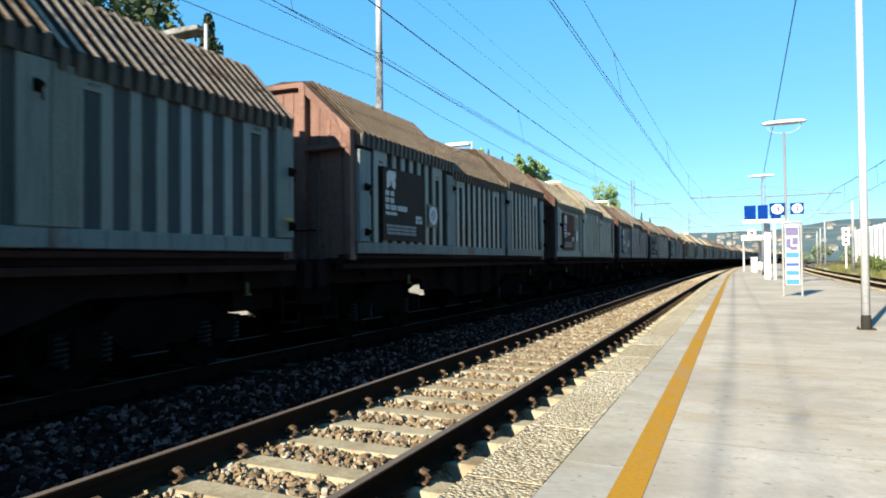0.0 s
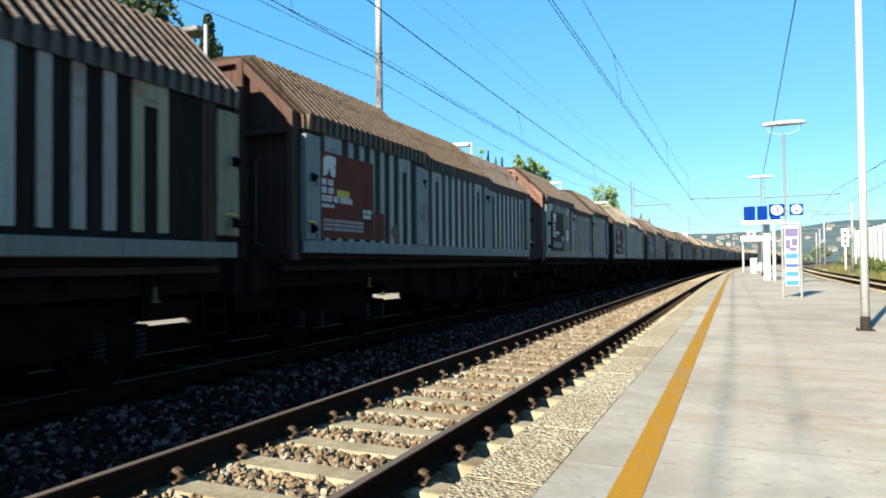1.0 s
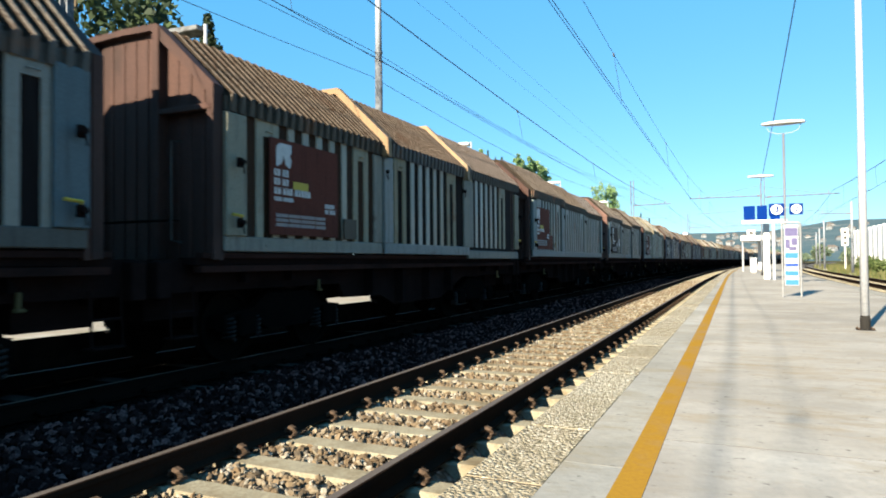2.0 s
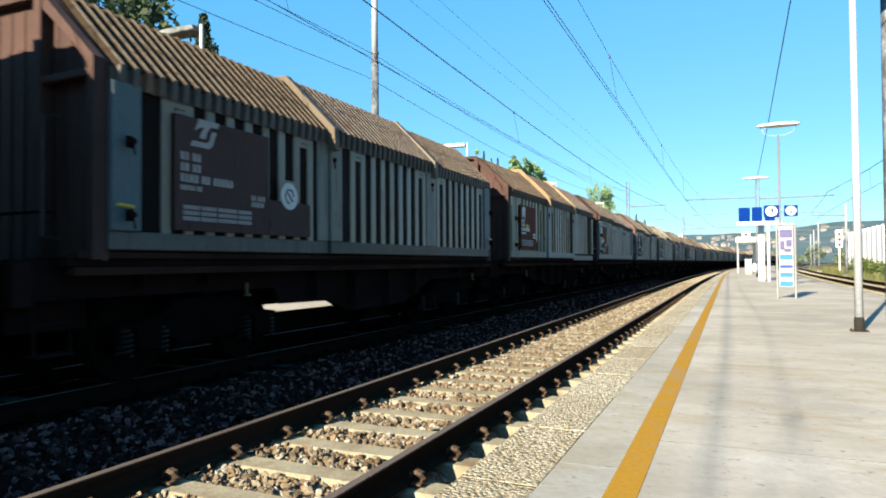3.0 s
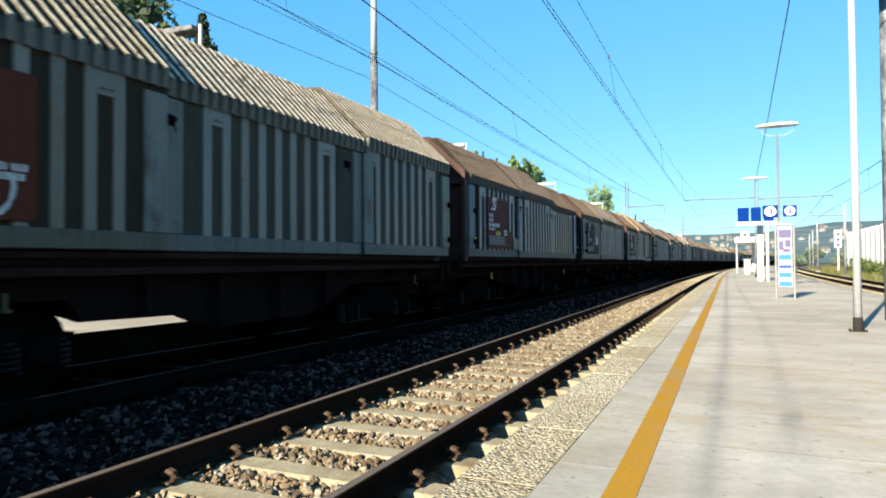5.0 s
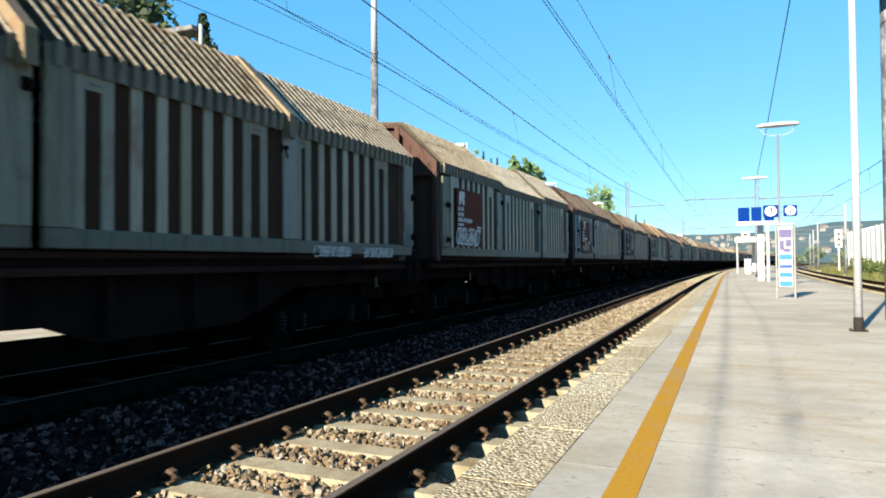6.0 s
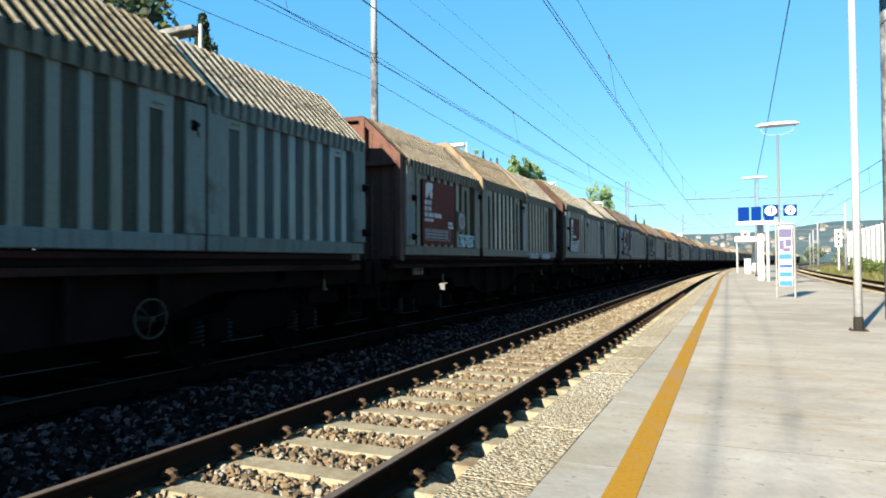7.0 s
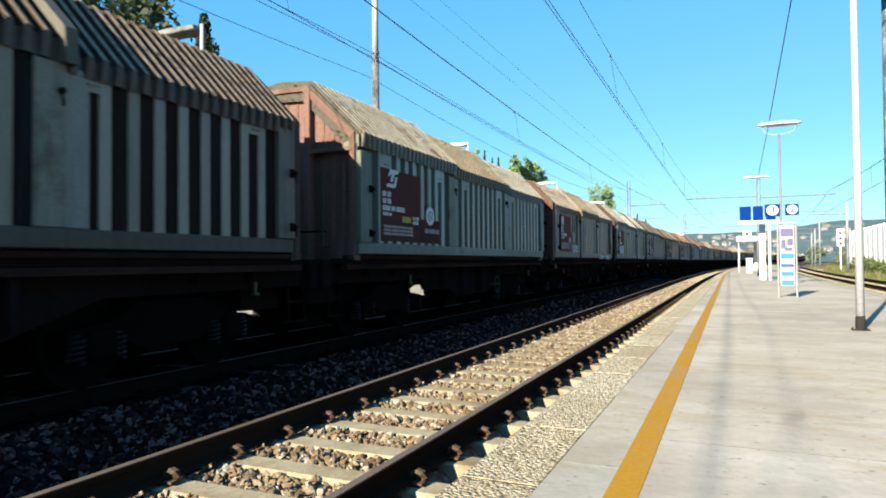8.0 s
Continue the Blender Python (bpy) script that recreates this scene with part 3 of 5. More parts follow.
def end_pieces():
    """The posts, pressed folds and brackets of an end wall: a mesh and where it goes."""
    post = finish(box(bmesh.new(), -0.055, 0.055, -0.15, -0.015, 1.31, TOP - 0.05, 0.01), "wall_post", M_ENDWALL)
    out = [("wall_post", post, x) for x in (-FLAT, FLAT)]
    for x in (0.1, 0.3, 0.8, 1.0, 1.2):
        top = TOP - 0.12 if x < FLAT else TOP - 0.2 - (x - FLAT)
        fold = finish(box(bmesh.new(), -0.03, 0.03, -0.032, -0.015, 1.32, top, 0.006), "wall_fold", M_ENDWALL)
        out += [("wall_fold", fold, x), ("wall_fold", fold, -x)]
    for (a, b), (c, d) in zip(WALL_LINE[:-1], WALL_LINE[1:]):
        inn = [(k - (0.09 if k > 0.2 else -0.09 if k < -0.2 else 0), z - (0.075 if z > 3.2 else 0)) for k, z in ((a, b), (c, d))]
        out.insert(0, ("wall_rim", finish(prism(bmesh.new(), [(a, b), (c, d), inn[1], inn[0]], "y", -0.13, -0.015), "wall_rim", M_ENDWALL), 0))
    bar = finish(box(bmesh.new(), -0.4, 0.4, -0.14, -0.02, 3.0, 3.07, 0.01), "wall_bracket", M_ENDWALL)
    return out + [("wall_bracket", bar, 1.02), ("wall_bracket", bar, -1.02)]


def frame_mesh():
    """The underframe: solebars, deep middle girders, cross members and headstocks."""
    bm = bmesh.new()
    belly = [(-5.9, 1.30), (5.9, 1.30), (5.9, 0.93), (2.55, 0.92), (1.35, 0.52), (-0.6, 0.50), (-1.1, 0.69), (-2.25, 0.71), (-2.38, 0.93), (-5.9, 0.93)]
    for s in (-1, 1):
        a, b = sorted((s * 1.08, s * 1.16))
        prism(bm, belly, "x", a, b)
        a, b = sorted((s * 1.10, s * 1.36))
        box(bm, a, b, -5.5, 5.5, 1.24, 1.32)
        for y, low in ((-1.6, 0.75), (-0.55, 0.55), (0.55, 0.55), (1.6, 0.66)):
            a, b = sorted((s * 1.12, s * 1.32))
            box(bm, a, b, y - 0.04, y + 0.04, low, 1.25)
        for y in (-4.6, -3.7, 3.7, 4.6):
            a, b = sorted((s * 1.12, s * 1.3))
            box(bm, a, b, y - 0.03, y + 0.03, 1.02, 1.25)
    box(bm, -0.25, 0.25, -5.8, 5.8, 0.75, 1.3)
    box(bm, -0.8, 0.8, -5.7, -4.9, 0.62, 1.2)
    box(bm, -0.8, 0.8, 4.9, 5.7, 0.62, 1.2)
    for y in (-5.86, 5.86):
        box(bm, -1.30, 1.30, y - 0.09, y + 0.09, 0.88, 1.28, 0.015)
    for y in (-3.5, -1.2, 0, 1.2, 3.5):
        box(bm, -1.1, 1.1, y - 0.12, y + 0.12, 0.9, 1.25)
    box(bm, -1.36, 1.36, -5.2, 5.2, 1.30, 1.336)
    return finish(bm, "underframe", M_UNDER)


def buffer_mesh():
    bm = lathe(bmesh.new(), [(0.13, 0.0), (0.13, 0.06), (0.10, 0.07), (0.10, 0.32), (0.075, 0.33), (0.075, 0.48), (0.225, 0.50), (0.225, 0.53), (0.10, 0.55)], 14, Matrix.Rotation(math.pi / 2, 4, "X"))
    return finish(bm, "buffer", M_UNDER)


def bogie_frame_mesh():
    bm = bmesh.new()
    side = [(-1.25, 0.42), (-1.25, 0.62), (-0.72, 0.68), (-0.45, 0.86), (0.45, 0.86), (0.72, 0.68), (1.25, 0.62), (1.25, 0.42), (1.05, 0.36), (0.62, 0.50), (0.42, 0.38), (-0.42, 0.38), (-0.62, 0.50), (-1.05, 0.36)]
    for s in (-1, 1):
        a, b = sorted((s * 0.93, s * 1.06))
        prism(bm, side, "x", a, b)
        for y in (-0.9, 0.9):
            a, b = sorted((s * 0.9, s * 1.16))
            box(bm, a, b, y - 0.15, y + 0.15, 0.33, 0.62, 0.03)
    box(bm, -0.95, 0.95, -0.25, 0.25, 0.5, 0.90, 0.03)
    box(bm, -0.60, 0.60, -1.15, 1.15, 0.50, 0.92, 0.03)
    for y in (-1.2, 1.2):
        box(bm, -0.95, 0.95, y - 0.06, y + 0.06, 0.45, 0.6)
    return finish(bm, "bogie_frame", M_BOGIE)


def spring_mesh():
    bm = bmesh.new()
    pts = [(0.075 * math.cos(a), 0.075 * math.sin(a), 0.30 + 0.27 * a / (2 * math.pi * 5)) for a in (2 * math.pi * i / 8 for i in range(41))]
    tube(bm, pts, 0.017, 4)
    return finish(bm, "spring", M_WHEEL)


def wheelset_mesh():
    bm = bmesh.new()
    for s in (-1, 1):
        m = Matrix.Rotation(math.pi / 2, 4, "Y")
        prof = [(0.10, 0.66), (0.12, 0.70), (0.36, 0.705), (0.40, 0.675), (0.485, 0.675), (0.485, 0.695), (0.462, 0.71), (0.458, 0.805), (0.40, 0.808), (0.37, 0.76), (0.14, 0.745), (0.11, 0.83)]
        prof = [(r, s * h) for r, h in prof]
        lathe(bm, prof if s > 0 else prof[::-1], 24, m)
    lathe(bm, [(0.08, -1.02), (0.08, 1.02)], 10, Matrix.Rotation(math.pi / 2, 4, "Y"))
    for a in range(6):
        k = a * math.pi / 3
        for s in (-1, 1):
            box(bm, s * 0.745 - 0.012, s * 0.745 + 0.012, 0.25 * math.cos(k) - 0.03, 0.25 * math.cos(k) + 0.03, 0.25 * math.sin(k) - 0.03, 0.25 * math.sin(k) + 0.03)
    bmesh.ops.recalc_face_normals(bm, faces=bm.faces)
    return finish(bm, "wheelset", M_WHEEL)


def rail_mesh(pts, r=0.016):
    return finish(tube(bmesh.new(), pts, r, 6), "handrail", M_UNDER)


def latch_mesh():
    bm = bmesh.new()
    box(bm, 0, 0.05, -0.045, 0.045, -0.07, 0.07, 0.008)
    tube(bm, [(0.04, 0, 0.0), (0.11, 0, 0.0)], 0.04, 8)
    tube(bm, [(0.08, 0, 0.02), (0.085, 0.03, -0.16)], 0.012, 5)
    return finish(bm, "latch", M_UNDER)


def plate_mesh(name, w, h, d=0.02):
    return finish(box(bmesh.new(), 0, d, 0, w, 0, h, 0.004), name, M_LETTER)


def ring_mesh():
    bm = bmesh.new()
    pts = [(0.0, 0.2 * math.cos(a), 0.2 * math.sin(a)) for a in (2 * math.pi * i / 20 for i in range(21))]
    tube(bm, pts, 0.013, 6)
    for a in (0.3, 2.4, 4.5):
        tube(bm, [(0, 0, 0), (0, 0.2 * math.cos(a), 0.2 * math.sin(a))], 0.007, 5)
    tube(bm, [(-0.2, 0, 0), (0.03, 0, 0)], 0.03, 6)
    return finish(bm, "handwheel", M_YTAG)


def disc_mesh():
    bm = bmesh.new()
    m = Matrix.Rotation(math.pi / 2, 4, "Y")
    lathe(bm, [(0.20, 0.0), (0.20, 0.012), (0.05, 0.013)], 24, m)
    return finish(bm, "disc", M_LETTER)


def lever_mesh():
    bm = tube(bmesh.new(), [(0, 0, 0), (0.05, -0.03, 0.02), (0.055, -0.20, 0.03)], 0.018, 6)
    return finish(bm, "locking_lever", M_YTAG)


def hook_mesh():
    """A small bracket that hangs from the solebar."""
    bm = boxes((0, 0.04, -0.035, 0.035, -0.16, 0.02), (0, 0.07, -0.07, 0.07, -0.19, -0.155), bevel=0.006)
    return finish(bm, "rope_hook", M_YTAG)


def step_mesh():
    bm = bmesh.new()
    tube(bm, [(0, -0.17, 0), (0.03, -0.17, -0.55), (0.03, 0.17, -0.55), (0, 0.17, 0)], 0.016, 5)
    box(bm, -0.10, 0.08, -0.17, 0.17, -0.565, -0.545)
    tube(bm, [(0.02, -0.17, -0.28), (0.02, 0.17, -0.28)], 0.014, 5)
    return finish(bm, "corner_step", M_UNDER)


def coupling_mesh():
    bm = bmesh.new()
    tube(bm, [(0, 0, 0.0), (0, -0.28, -0.03), (0, -0.40, -0.02), (0, -0.44, 0.05), (0, -0.36, 0.09)], 0.04, 6)
    for s in (-1, 1):
        tube(bm, [(s * 0.07, -0.2, -0.03), (s * 0.07, -0.35, -0.30), (s * 0.04, -0.42, -0.40)], 0.02, 5)
    tube(bm, [(0.45, 0, 0.0), (0.45, -0.20, -0.25), (0.42, -0.45, -0.35), (0.40, -0.60, -0.2)], 0.028, 6)
    return finish(bm, "coupling", M_UNDER)


def disc_mark_mesh():
    """The dark ring and bar on the pale disc."""
    bm = bmesh.new()
    tube(bm, [(0, 0.10 * math.cos(a), 0.10 * math.sin(a)) for a in (2 * math.pi * i / 16 for i in range(13))], 0.016, 4)
    tube(bm, [(0, -0.05, 0.05), (0, 0.07, -0.07)], 0.02, 4)
    for v in bm.verts:
        v.co.x = max(0, min(0.004, v.co.x))
    return finish(bm, "disc_mark", M_BLACK)


DISC_MARK = disc_mark_mesh()


OUTER, INNER = (4.10, 0.57), (3.90, 0.75)


def front_wall(top, flat):
    """The end wall at the other end, as high as the hood that closes on it."""
    global TOP, FLAT, WALL_LINE
    TOP, FLAT = top, flat
    WALL_LINE = wall_line()
    return end_wall_mesh(), end_pieces()


def shapes(top, flat, tops, grows, slid=((0, 0), (0, 0), (0, 0))):
    """The hoods, straps and end walls of one wagon: the hoods nest, so each has its own height and reach."""
    global TOP, FLAT, WALL_LINE
    TOP, FLAT = top, flat
    WALL_LINE = wall_line()
    hoods = [(a + back, b + fore, g, *t) for (a, b, _), (back, fore), g, t in zip(HOODS, slid, grows, tops)]
    return {"hoods": hoods, "roof": [roof_mesh(*h, "roof_sheet", 1, 5) for h in hoods], "skirt": [[roof_mesh(*h, "eave_skirt", a, a + 1) for a in (0, 5)] for h in hoods],
            "side": [[side_mesh(*h, s) for s in (1, -1)] for h in hoods], "sill": [[sill_mesh(*h, s) for s in (1, -1)] for h in hoods],
            "strap": arch_mesh(), "walls": [(end_wall_mesh(), end_pieces()), front_wall(*tops[2])]}


MID_OUT, MID_IN = (0.0, 0.05, 0.0), (0.021, -0.035, 0.021)
LOW = (3.93, 0.68)
SHAPES = {"out": shapes(*OUTER, (INNER, OUTER, INNER), MID_OUT), "in": shapes(*OUTER, (OUTER, INNER, OUTER), MID_IN),
          "steps": shapes(*OUTER, (OUTER, (4.0, 0.62), (3.89, 0.72)), (0.05, 0.02, 0.0), ((0, 0), (0, 0.06), (0.1, 0.12))),
          "stairs": shapes(*OUTER, (OUTER, (4.02, 0.60), (3.92, 0.70)), (0.05, 0.02, 0.0), ((-0.13, 0), (0, 0.12), (0.2, 0.28))),
          "level": shapes(*OUTER, ((4.02, 0.58), (4.04, 0.58), (4.10, 0.58)), MID_OUT, ((0, 0), (0, 0.2), (0.3, 0.5))),
          "low": shapes(*LOW, (LOW, LOW, LOW), MID_OUT),
          "slid": shapes(*LOW, ((3.87, 0.70), LOW, LOW), MID_OUT, ((0, 0.1), (0.2, 0.2), (0.1, 0.42))),
          "sunk": shapes(*OUTER, ((4.05, 0.68), (4.04, 0.66), (3.88, 0.76)), MID_OUT, ((0, 0.3), (0, 0.1), (0.22, 0.40))),
          "long": shapes(*OUTER, (OUTER, (4.02, 0.64), OUTER), MID_IN, ((0, 0), (0, 0.53), (0.5, 0.55))),
          "flat": shapes(*OUTER, ((3.98, 0.68), (4.0, 0.66), (3.89, 0.72)), MID_OUT)}
KIND = {0: "in", 1: "steps", 2: "level", 3: "low", 4: "sunk", 5: "long", 6: "slid", 7: "stairs", 8: "flat"}
SILL_DIRT = {1: 0.62, 2: 0.7, 3: 0.38, 4: 0.28, 5: 0.6, 6: 0.45, 7: 0.62, 8: 0.3}
M_SOLE = worn("red_brown_solebar", (0.034, 0.017, 0.014), (0.012, 0.008, 0.007), None, 0.85, 0, 1.5, (1, 0.4, 1))
M_SPRING = worn("spring_steel", (0.0195, 0.0168, 0.0156), (0.0078, 0.0066, 0.006), None, 0.6, 0.2, 4.0)
SOLEBAR = finish(boxes((1.30, 1.42, -5.45, 5.45, 1.31, 1.375), (1.26, 1.40, -5.45, 5.45, 1.15, 1.23), bevel=0.006), "solebar", M_SOLE)
LEVER = lever_mesh()
RIB, RIB_SLOT = rib_mesh(0.14, False), rib_mesh(0.44, True)
ENDPOST, MIDPOST = [post_mesh(0.34, s) for s in (1, -1)], [post_mesh(0.29, s) for s in (1, -1)]
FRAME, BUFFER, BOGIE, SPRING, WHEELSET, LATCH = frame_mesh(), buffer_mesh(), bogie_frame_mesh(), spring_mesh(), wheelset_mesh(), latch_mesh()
M_GRIP = worn("worn_grey_handrail", (0.05, 0.047, 0.044), (0.02, 0.018, 0.016), None, 0.6, 0.2, 6.0)
RAIL_V = rail_mesh([(0, 0, 0), (0, -0.16, 0.02), (0, -0.16, 1.15), (0, 0, 1.17)])
RAIL_H = rail_mesh([(-0.9, 0, 0), (-0.88, -0.14, 0), (0.88, -0.14, 0), (0.9, 0, 0)])
BOARD, BAR, DISC, SQUARE, RING, HOOK, STEP, COUPLING = plate_mesh("board", 1.66, 1.42, 0.03), plate_mesh("bar", 1, 1, 0.008), disc_mesh(), plate_mesh("backplate", 0.46, 0.50), ring_mesh(), hook_mesh(), step_mesh(), coupling_mesh()

TEAL, TEAL_D = (0.29, 0.37, 0.37), (0.12, 0.16, 0.165)
BLK, BRN = (0.030, 0.025, 0.024), (0.11, 0.062, 0.04)
# uprights, sheets behind them, roof, board, straps, ends; a tuple of three gives each hood its own
LOOKS = {
    -2: (((0.15, 0.18, 0.23),) * 3, ((0.09, 0.11, 0.145),) * 3, (0.21, 0.16, 0.12), (0.34, 0.34, 0.35), (0.2, 0.15, 0.11), (0.15, 0.18, 0.23), "dark blue-grey"),
    -1: (((0.36, 0.42, 0.38),) * 3, ((0.24, 0.28, 0.26),) * 3, (0.42, 0.38, 0.27), (0.20, 0.075, 0.055), (0.36, 0.32, 0.22), (0.32, 0.38, 0.36), "pale green"),
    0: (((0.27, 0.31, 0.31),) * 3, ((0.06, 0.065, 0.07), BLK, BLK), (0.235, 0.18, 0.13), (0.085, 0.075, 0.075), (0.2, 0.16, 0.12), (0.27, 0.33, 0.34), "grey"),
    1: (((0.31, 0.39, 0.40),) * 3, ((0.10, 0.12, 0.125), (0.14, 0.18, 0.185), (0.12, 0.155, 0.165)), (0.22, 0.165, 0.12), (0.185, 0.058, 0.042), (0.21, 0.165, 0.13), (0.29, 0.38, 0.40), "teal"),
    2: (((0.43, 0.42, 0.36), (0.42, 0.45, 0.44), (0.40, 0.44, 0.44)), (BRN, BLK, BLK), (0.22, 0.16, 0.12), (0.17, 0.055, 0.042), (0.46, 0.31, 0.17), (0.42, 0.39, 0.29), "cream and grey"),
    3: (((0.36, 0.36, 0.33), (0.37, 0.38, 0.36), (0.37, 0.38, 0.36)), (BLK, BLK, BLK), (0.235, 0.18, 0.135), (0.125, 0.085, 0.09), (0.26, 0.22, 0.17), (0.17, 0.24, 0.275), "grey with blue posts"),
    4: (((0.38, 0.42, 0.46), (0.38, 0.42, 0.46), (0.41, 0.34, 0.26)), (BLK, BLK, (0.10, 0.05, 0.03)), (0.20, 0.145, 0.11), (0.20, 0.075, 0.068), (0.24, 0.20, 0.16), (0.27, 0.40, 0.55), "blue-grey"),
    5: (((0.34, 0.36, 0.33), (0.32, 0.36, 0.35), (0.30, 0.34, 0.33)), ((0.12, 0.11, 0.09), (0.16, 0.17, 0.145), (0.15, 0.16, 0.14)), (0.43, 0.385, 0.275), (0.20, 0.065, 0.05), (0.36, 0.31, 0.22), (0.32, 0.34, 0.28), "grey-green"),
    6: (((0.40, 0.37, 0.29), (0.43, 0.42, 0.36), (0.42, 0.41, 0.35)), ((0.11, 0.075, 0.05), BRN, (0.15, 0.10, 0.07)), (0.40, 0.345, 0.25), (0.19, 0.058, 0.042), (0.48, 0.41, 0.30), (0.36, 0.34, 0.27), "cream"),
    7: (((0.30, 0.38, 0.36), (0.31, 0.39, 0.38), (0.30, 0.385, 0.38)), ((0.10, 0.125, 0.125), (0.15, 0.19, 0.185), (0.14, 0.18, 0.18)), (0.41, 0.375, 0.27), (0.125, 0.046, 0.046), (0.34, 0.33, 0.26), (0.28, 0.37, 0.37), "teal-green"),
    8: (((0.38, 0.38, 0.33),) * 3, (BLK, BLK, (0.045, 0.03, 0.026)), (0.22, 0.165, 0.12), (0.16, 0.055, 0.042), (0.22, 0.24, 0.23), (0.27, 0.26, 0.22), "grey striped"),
}
FAR_LOOKS = [0, 3, 7, 4, -2, 5, 1, 6]
WHEELS, WAGONS = [], []


def plate(name, mesh, mat, parent, y, z, w=1.0, h=1.0, x=0.0):
    return use(name, mesh, mat, parent, Matrix.Translation((x, y, z)) @ Matrix.Diagonal((1, w, h, 1)))


def word_mesh(rng, n, h):
    """An unreadable word: one plain bar, notched where its characters part."""
    top, y = [(0.0, 0.0), (0.0, h)], 0.0
    for i in range(n):
        w = h * rng.uniform(0.42, 0.66)
        if rng.random() < 0.6:
            a = y + w * rng.uniform(0.3, 0.5)
            top += [(a, h), (a, h * 0.62), (a + w * 0.22, h * 0.62), (a + w * 0.22, h)]
        y += w
        if i < n - 1:
            top += [(y, h), (y, h * 0.12), (y + h * 0.22, h * 0.12), (y + h * 0.22, h)]
            y += h * 0.22
    top += [(y, h), (y, 0.0)]
    return finish(prism(bmesh.new(), top[::-1], "x", 0, 0.006), "lettering", M_LETTER), y


def line_words(seed, width, h):
    """A line of such words: each mesh and where it begins."""
    rng = random.Random(seed)
    out, y = [], 0.0
    while y < width:
        mesh, w = word_mesh(rng, rng.choice((2, 3, 4, 5) if h > 0.055 else (5, 7, 9)), h)
        out.append((mesh, y))
        y += w + h * 0.6
    return out


LINES = {(w, h, i): line_words(i * 7 + int(w * 100), w * 0.85, h) for w, h in ((0.42, 0.10), (0.70, 0.10), (0.62, 0.085), (0.40, 0.06), (0.24, 0.07), (1.24, 0.05)) for i in range(2)}


def line_of(key, mat, parent, x, y, z):
    for mesh, d in LINES[key]:
        use("lettering", mesh, mat, parent, pose(x, y + d, z))


def lettering(board, k):
    """A plain mark, and bars where the board is lettered."""
    if k in (3, 4, 7):
        use("emblem", EMBLEM_S, M_FADED if k == 3 else M_LETTER, board, pose(0.032, 0.22, 1.06))
    else:
        use("emblem", EMBLEM_P, M_LETTER, board, pose(0.032, 0.12, 1.0))
    i = k % 2
    for w, h, y, z in ((0.42, 0.10, 0.08, 0.87), (0.42, 0.10, 0.08, 0.735), (0.70, 0.10, 0.08, 0.60), (0.40, 0.06, 0.08, 0.50), (0.24, 0.07, 1.30, 0.47), (0.24, 0.07, 1.30, 0.38),
                       (1.24, 0.05, 0.12, 0.265), (1.24, 0.05, 0.12, 0.195), (1.24, 0.05, 0.12, 0.125)):
        line_of((w, h, i), M_LETTER if z > 0.3 and k != 3 else M_FADED, board, 0.03, y, z)
        i = 1 - i
    if k in (4, 6):
        for y, z, w, h in ((0.09, 0.325, 1.32, 0.012), (0.09, 0.085, 1.32, 0.012), (0.09, 0.097, 0.012, 0.228), (1.398, 0.097, 0.012, 0.228)):
            plate("table_line", BAR, M_FADED, board, y, z, w, h, 0.0295)
    if k in (1, 2, 4, 7):
        plate("yellow_bar", BAR, M_YTAG if k != 7 else M_OLD_YELLOW, board, {1: 0.5, 2: 0.5, 4: 0.62, 7: 0.85}[k], {1: 0.70, 2: 0.70, 4: 0.36, 7: 0.40}[k], 0.36, 0.12, 0.0285)


def emblem_meshes():
    """A plain slanted mark and a plain block mark."""
    a = bmesh.new()
    prism(a, [(0.07, 0.20), (0.14, 0.36), (0.48, 0.36), (0.455, 0.29), (0.33, 0.28), (0.27, 0.20), (0.245, 0.115), (0.145, 0.115), (0.18, 0.20), (0.23, 0.265), (0.16, 0.25)], "x", 0, 0.006)
    prism(a, [(0.0, 0.0), (0.31, 0.0), (0.37, 0.06), (0.43, 0.23), (0.35, 0.23), (0.31, 0.10), (0.26, 0.07), (0.04, 0.07)], "x", 0, 0.006)
    b = bmesh.new()
    prism(b, [(0.0, 0.0), (0.0, 0.30), (0.08, 0.36), (0.34, 0.36), (0.34, 0.24), (0.30, 0.20), (0.34, 0.12), (0.30, 0.0), (0.2, 0.05), (0.17, 0.18), (0.11, 0.05)], "x", 0, 0.006)
    return finish(a, "emblem", M_LETTER), finish(b, "emblem", M_LETTER)


EMBLEM_S, EMBLEM_P = emblem_meshes()


def scrawl_mesh(seed, w, h):
    """A spray-paint scrawl of unreadable loops."""
    rng = random.Random(seed)
    bm = bmesh.new()
    x = 0.0
    while x < w:
        r, tall, lean = rng.uniform(0.26, 0.36) * h, rng.uniform(0.4, 0.5) * h, rng.uniform(-0.1, 0.35)
        start, turns = rng.uniform(0, 6.28), rng.uniform(3.9, 6.2)
        pts = []
        for i in range(14):
            a = start + turns * i / 13
            pts.append((0.004, x + r * math.cos(a) + lean * tall * math.sin(a), h / 2 + tall * math.sin(a)))
        tube(bm, pts, min(0.026, h * 0.06), 5)
        if rng.random() < 0.5:
            tube(bm, [(0.004, x - r * 0.6, h * rng.uniform(0.2, 0.5)), (0.004, x + r * 0.8, h * rng.uniform(0.4, 0.8))], min(0.022, h * 0.05), 5)
        x += r * 1.15
    for v in bm.verts:
        v.co.x = max(0.0, min(0.006, v.co.x))
    return finish(bm, "scrawl", M_LETTER)


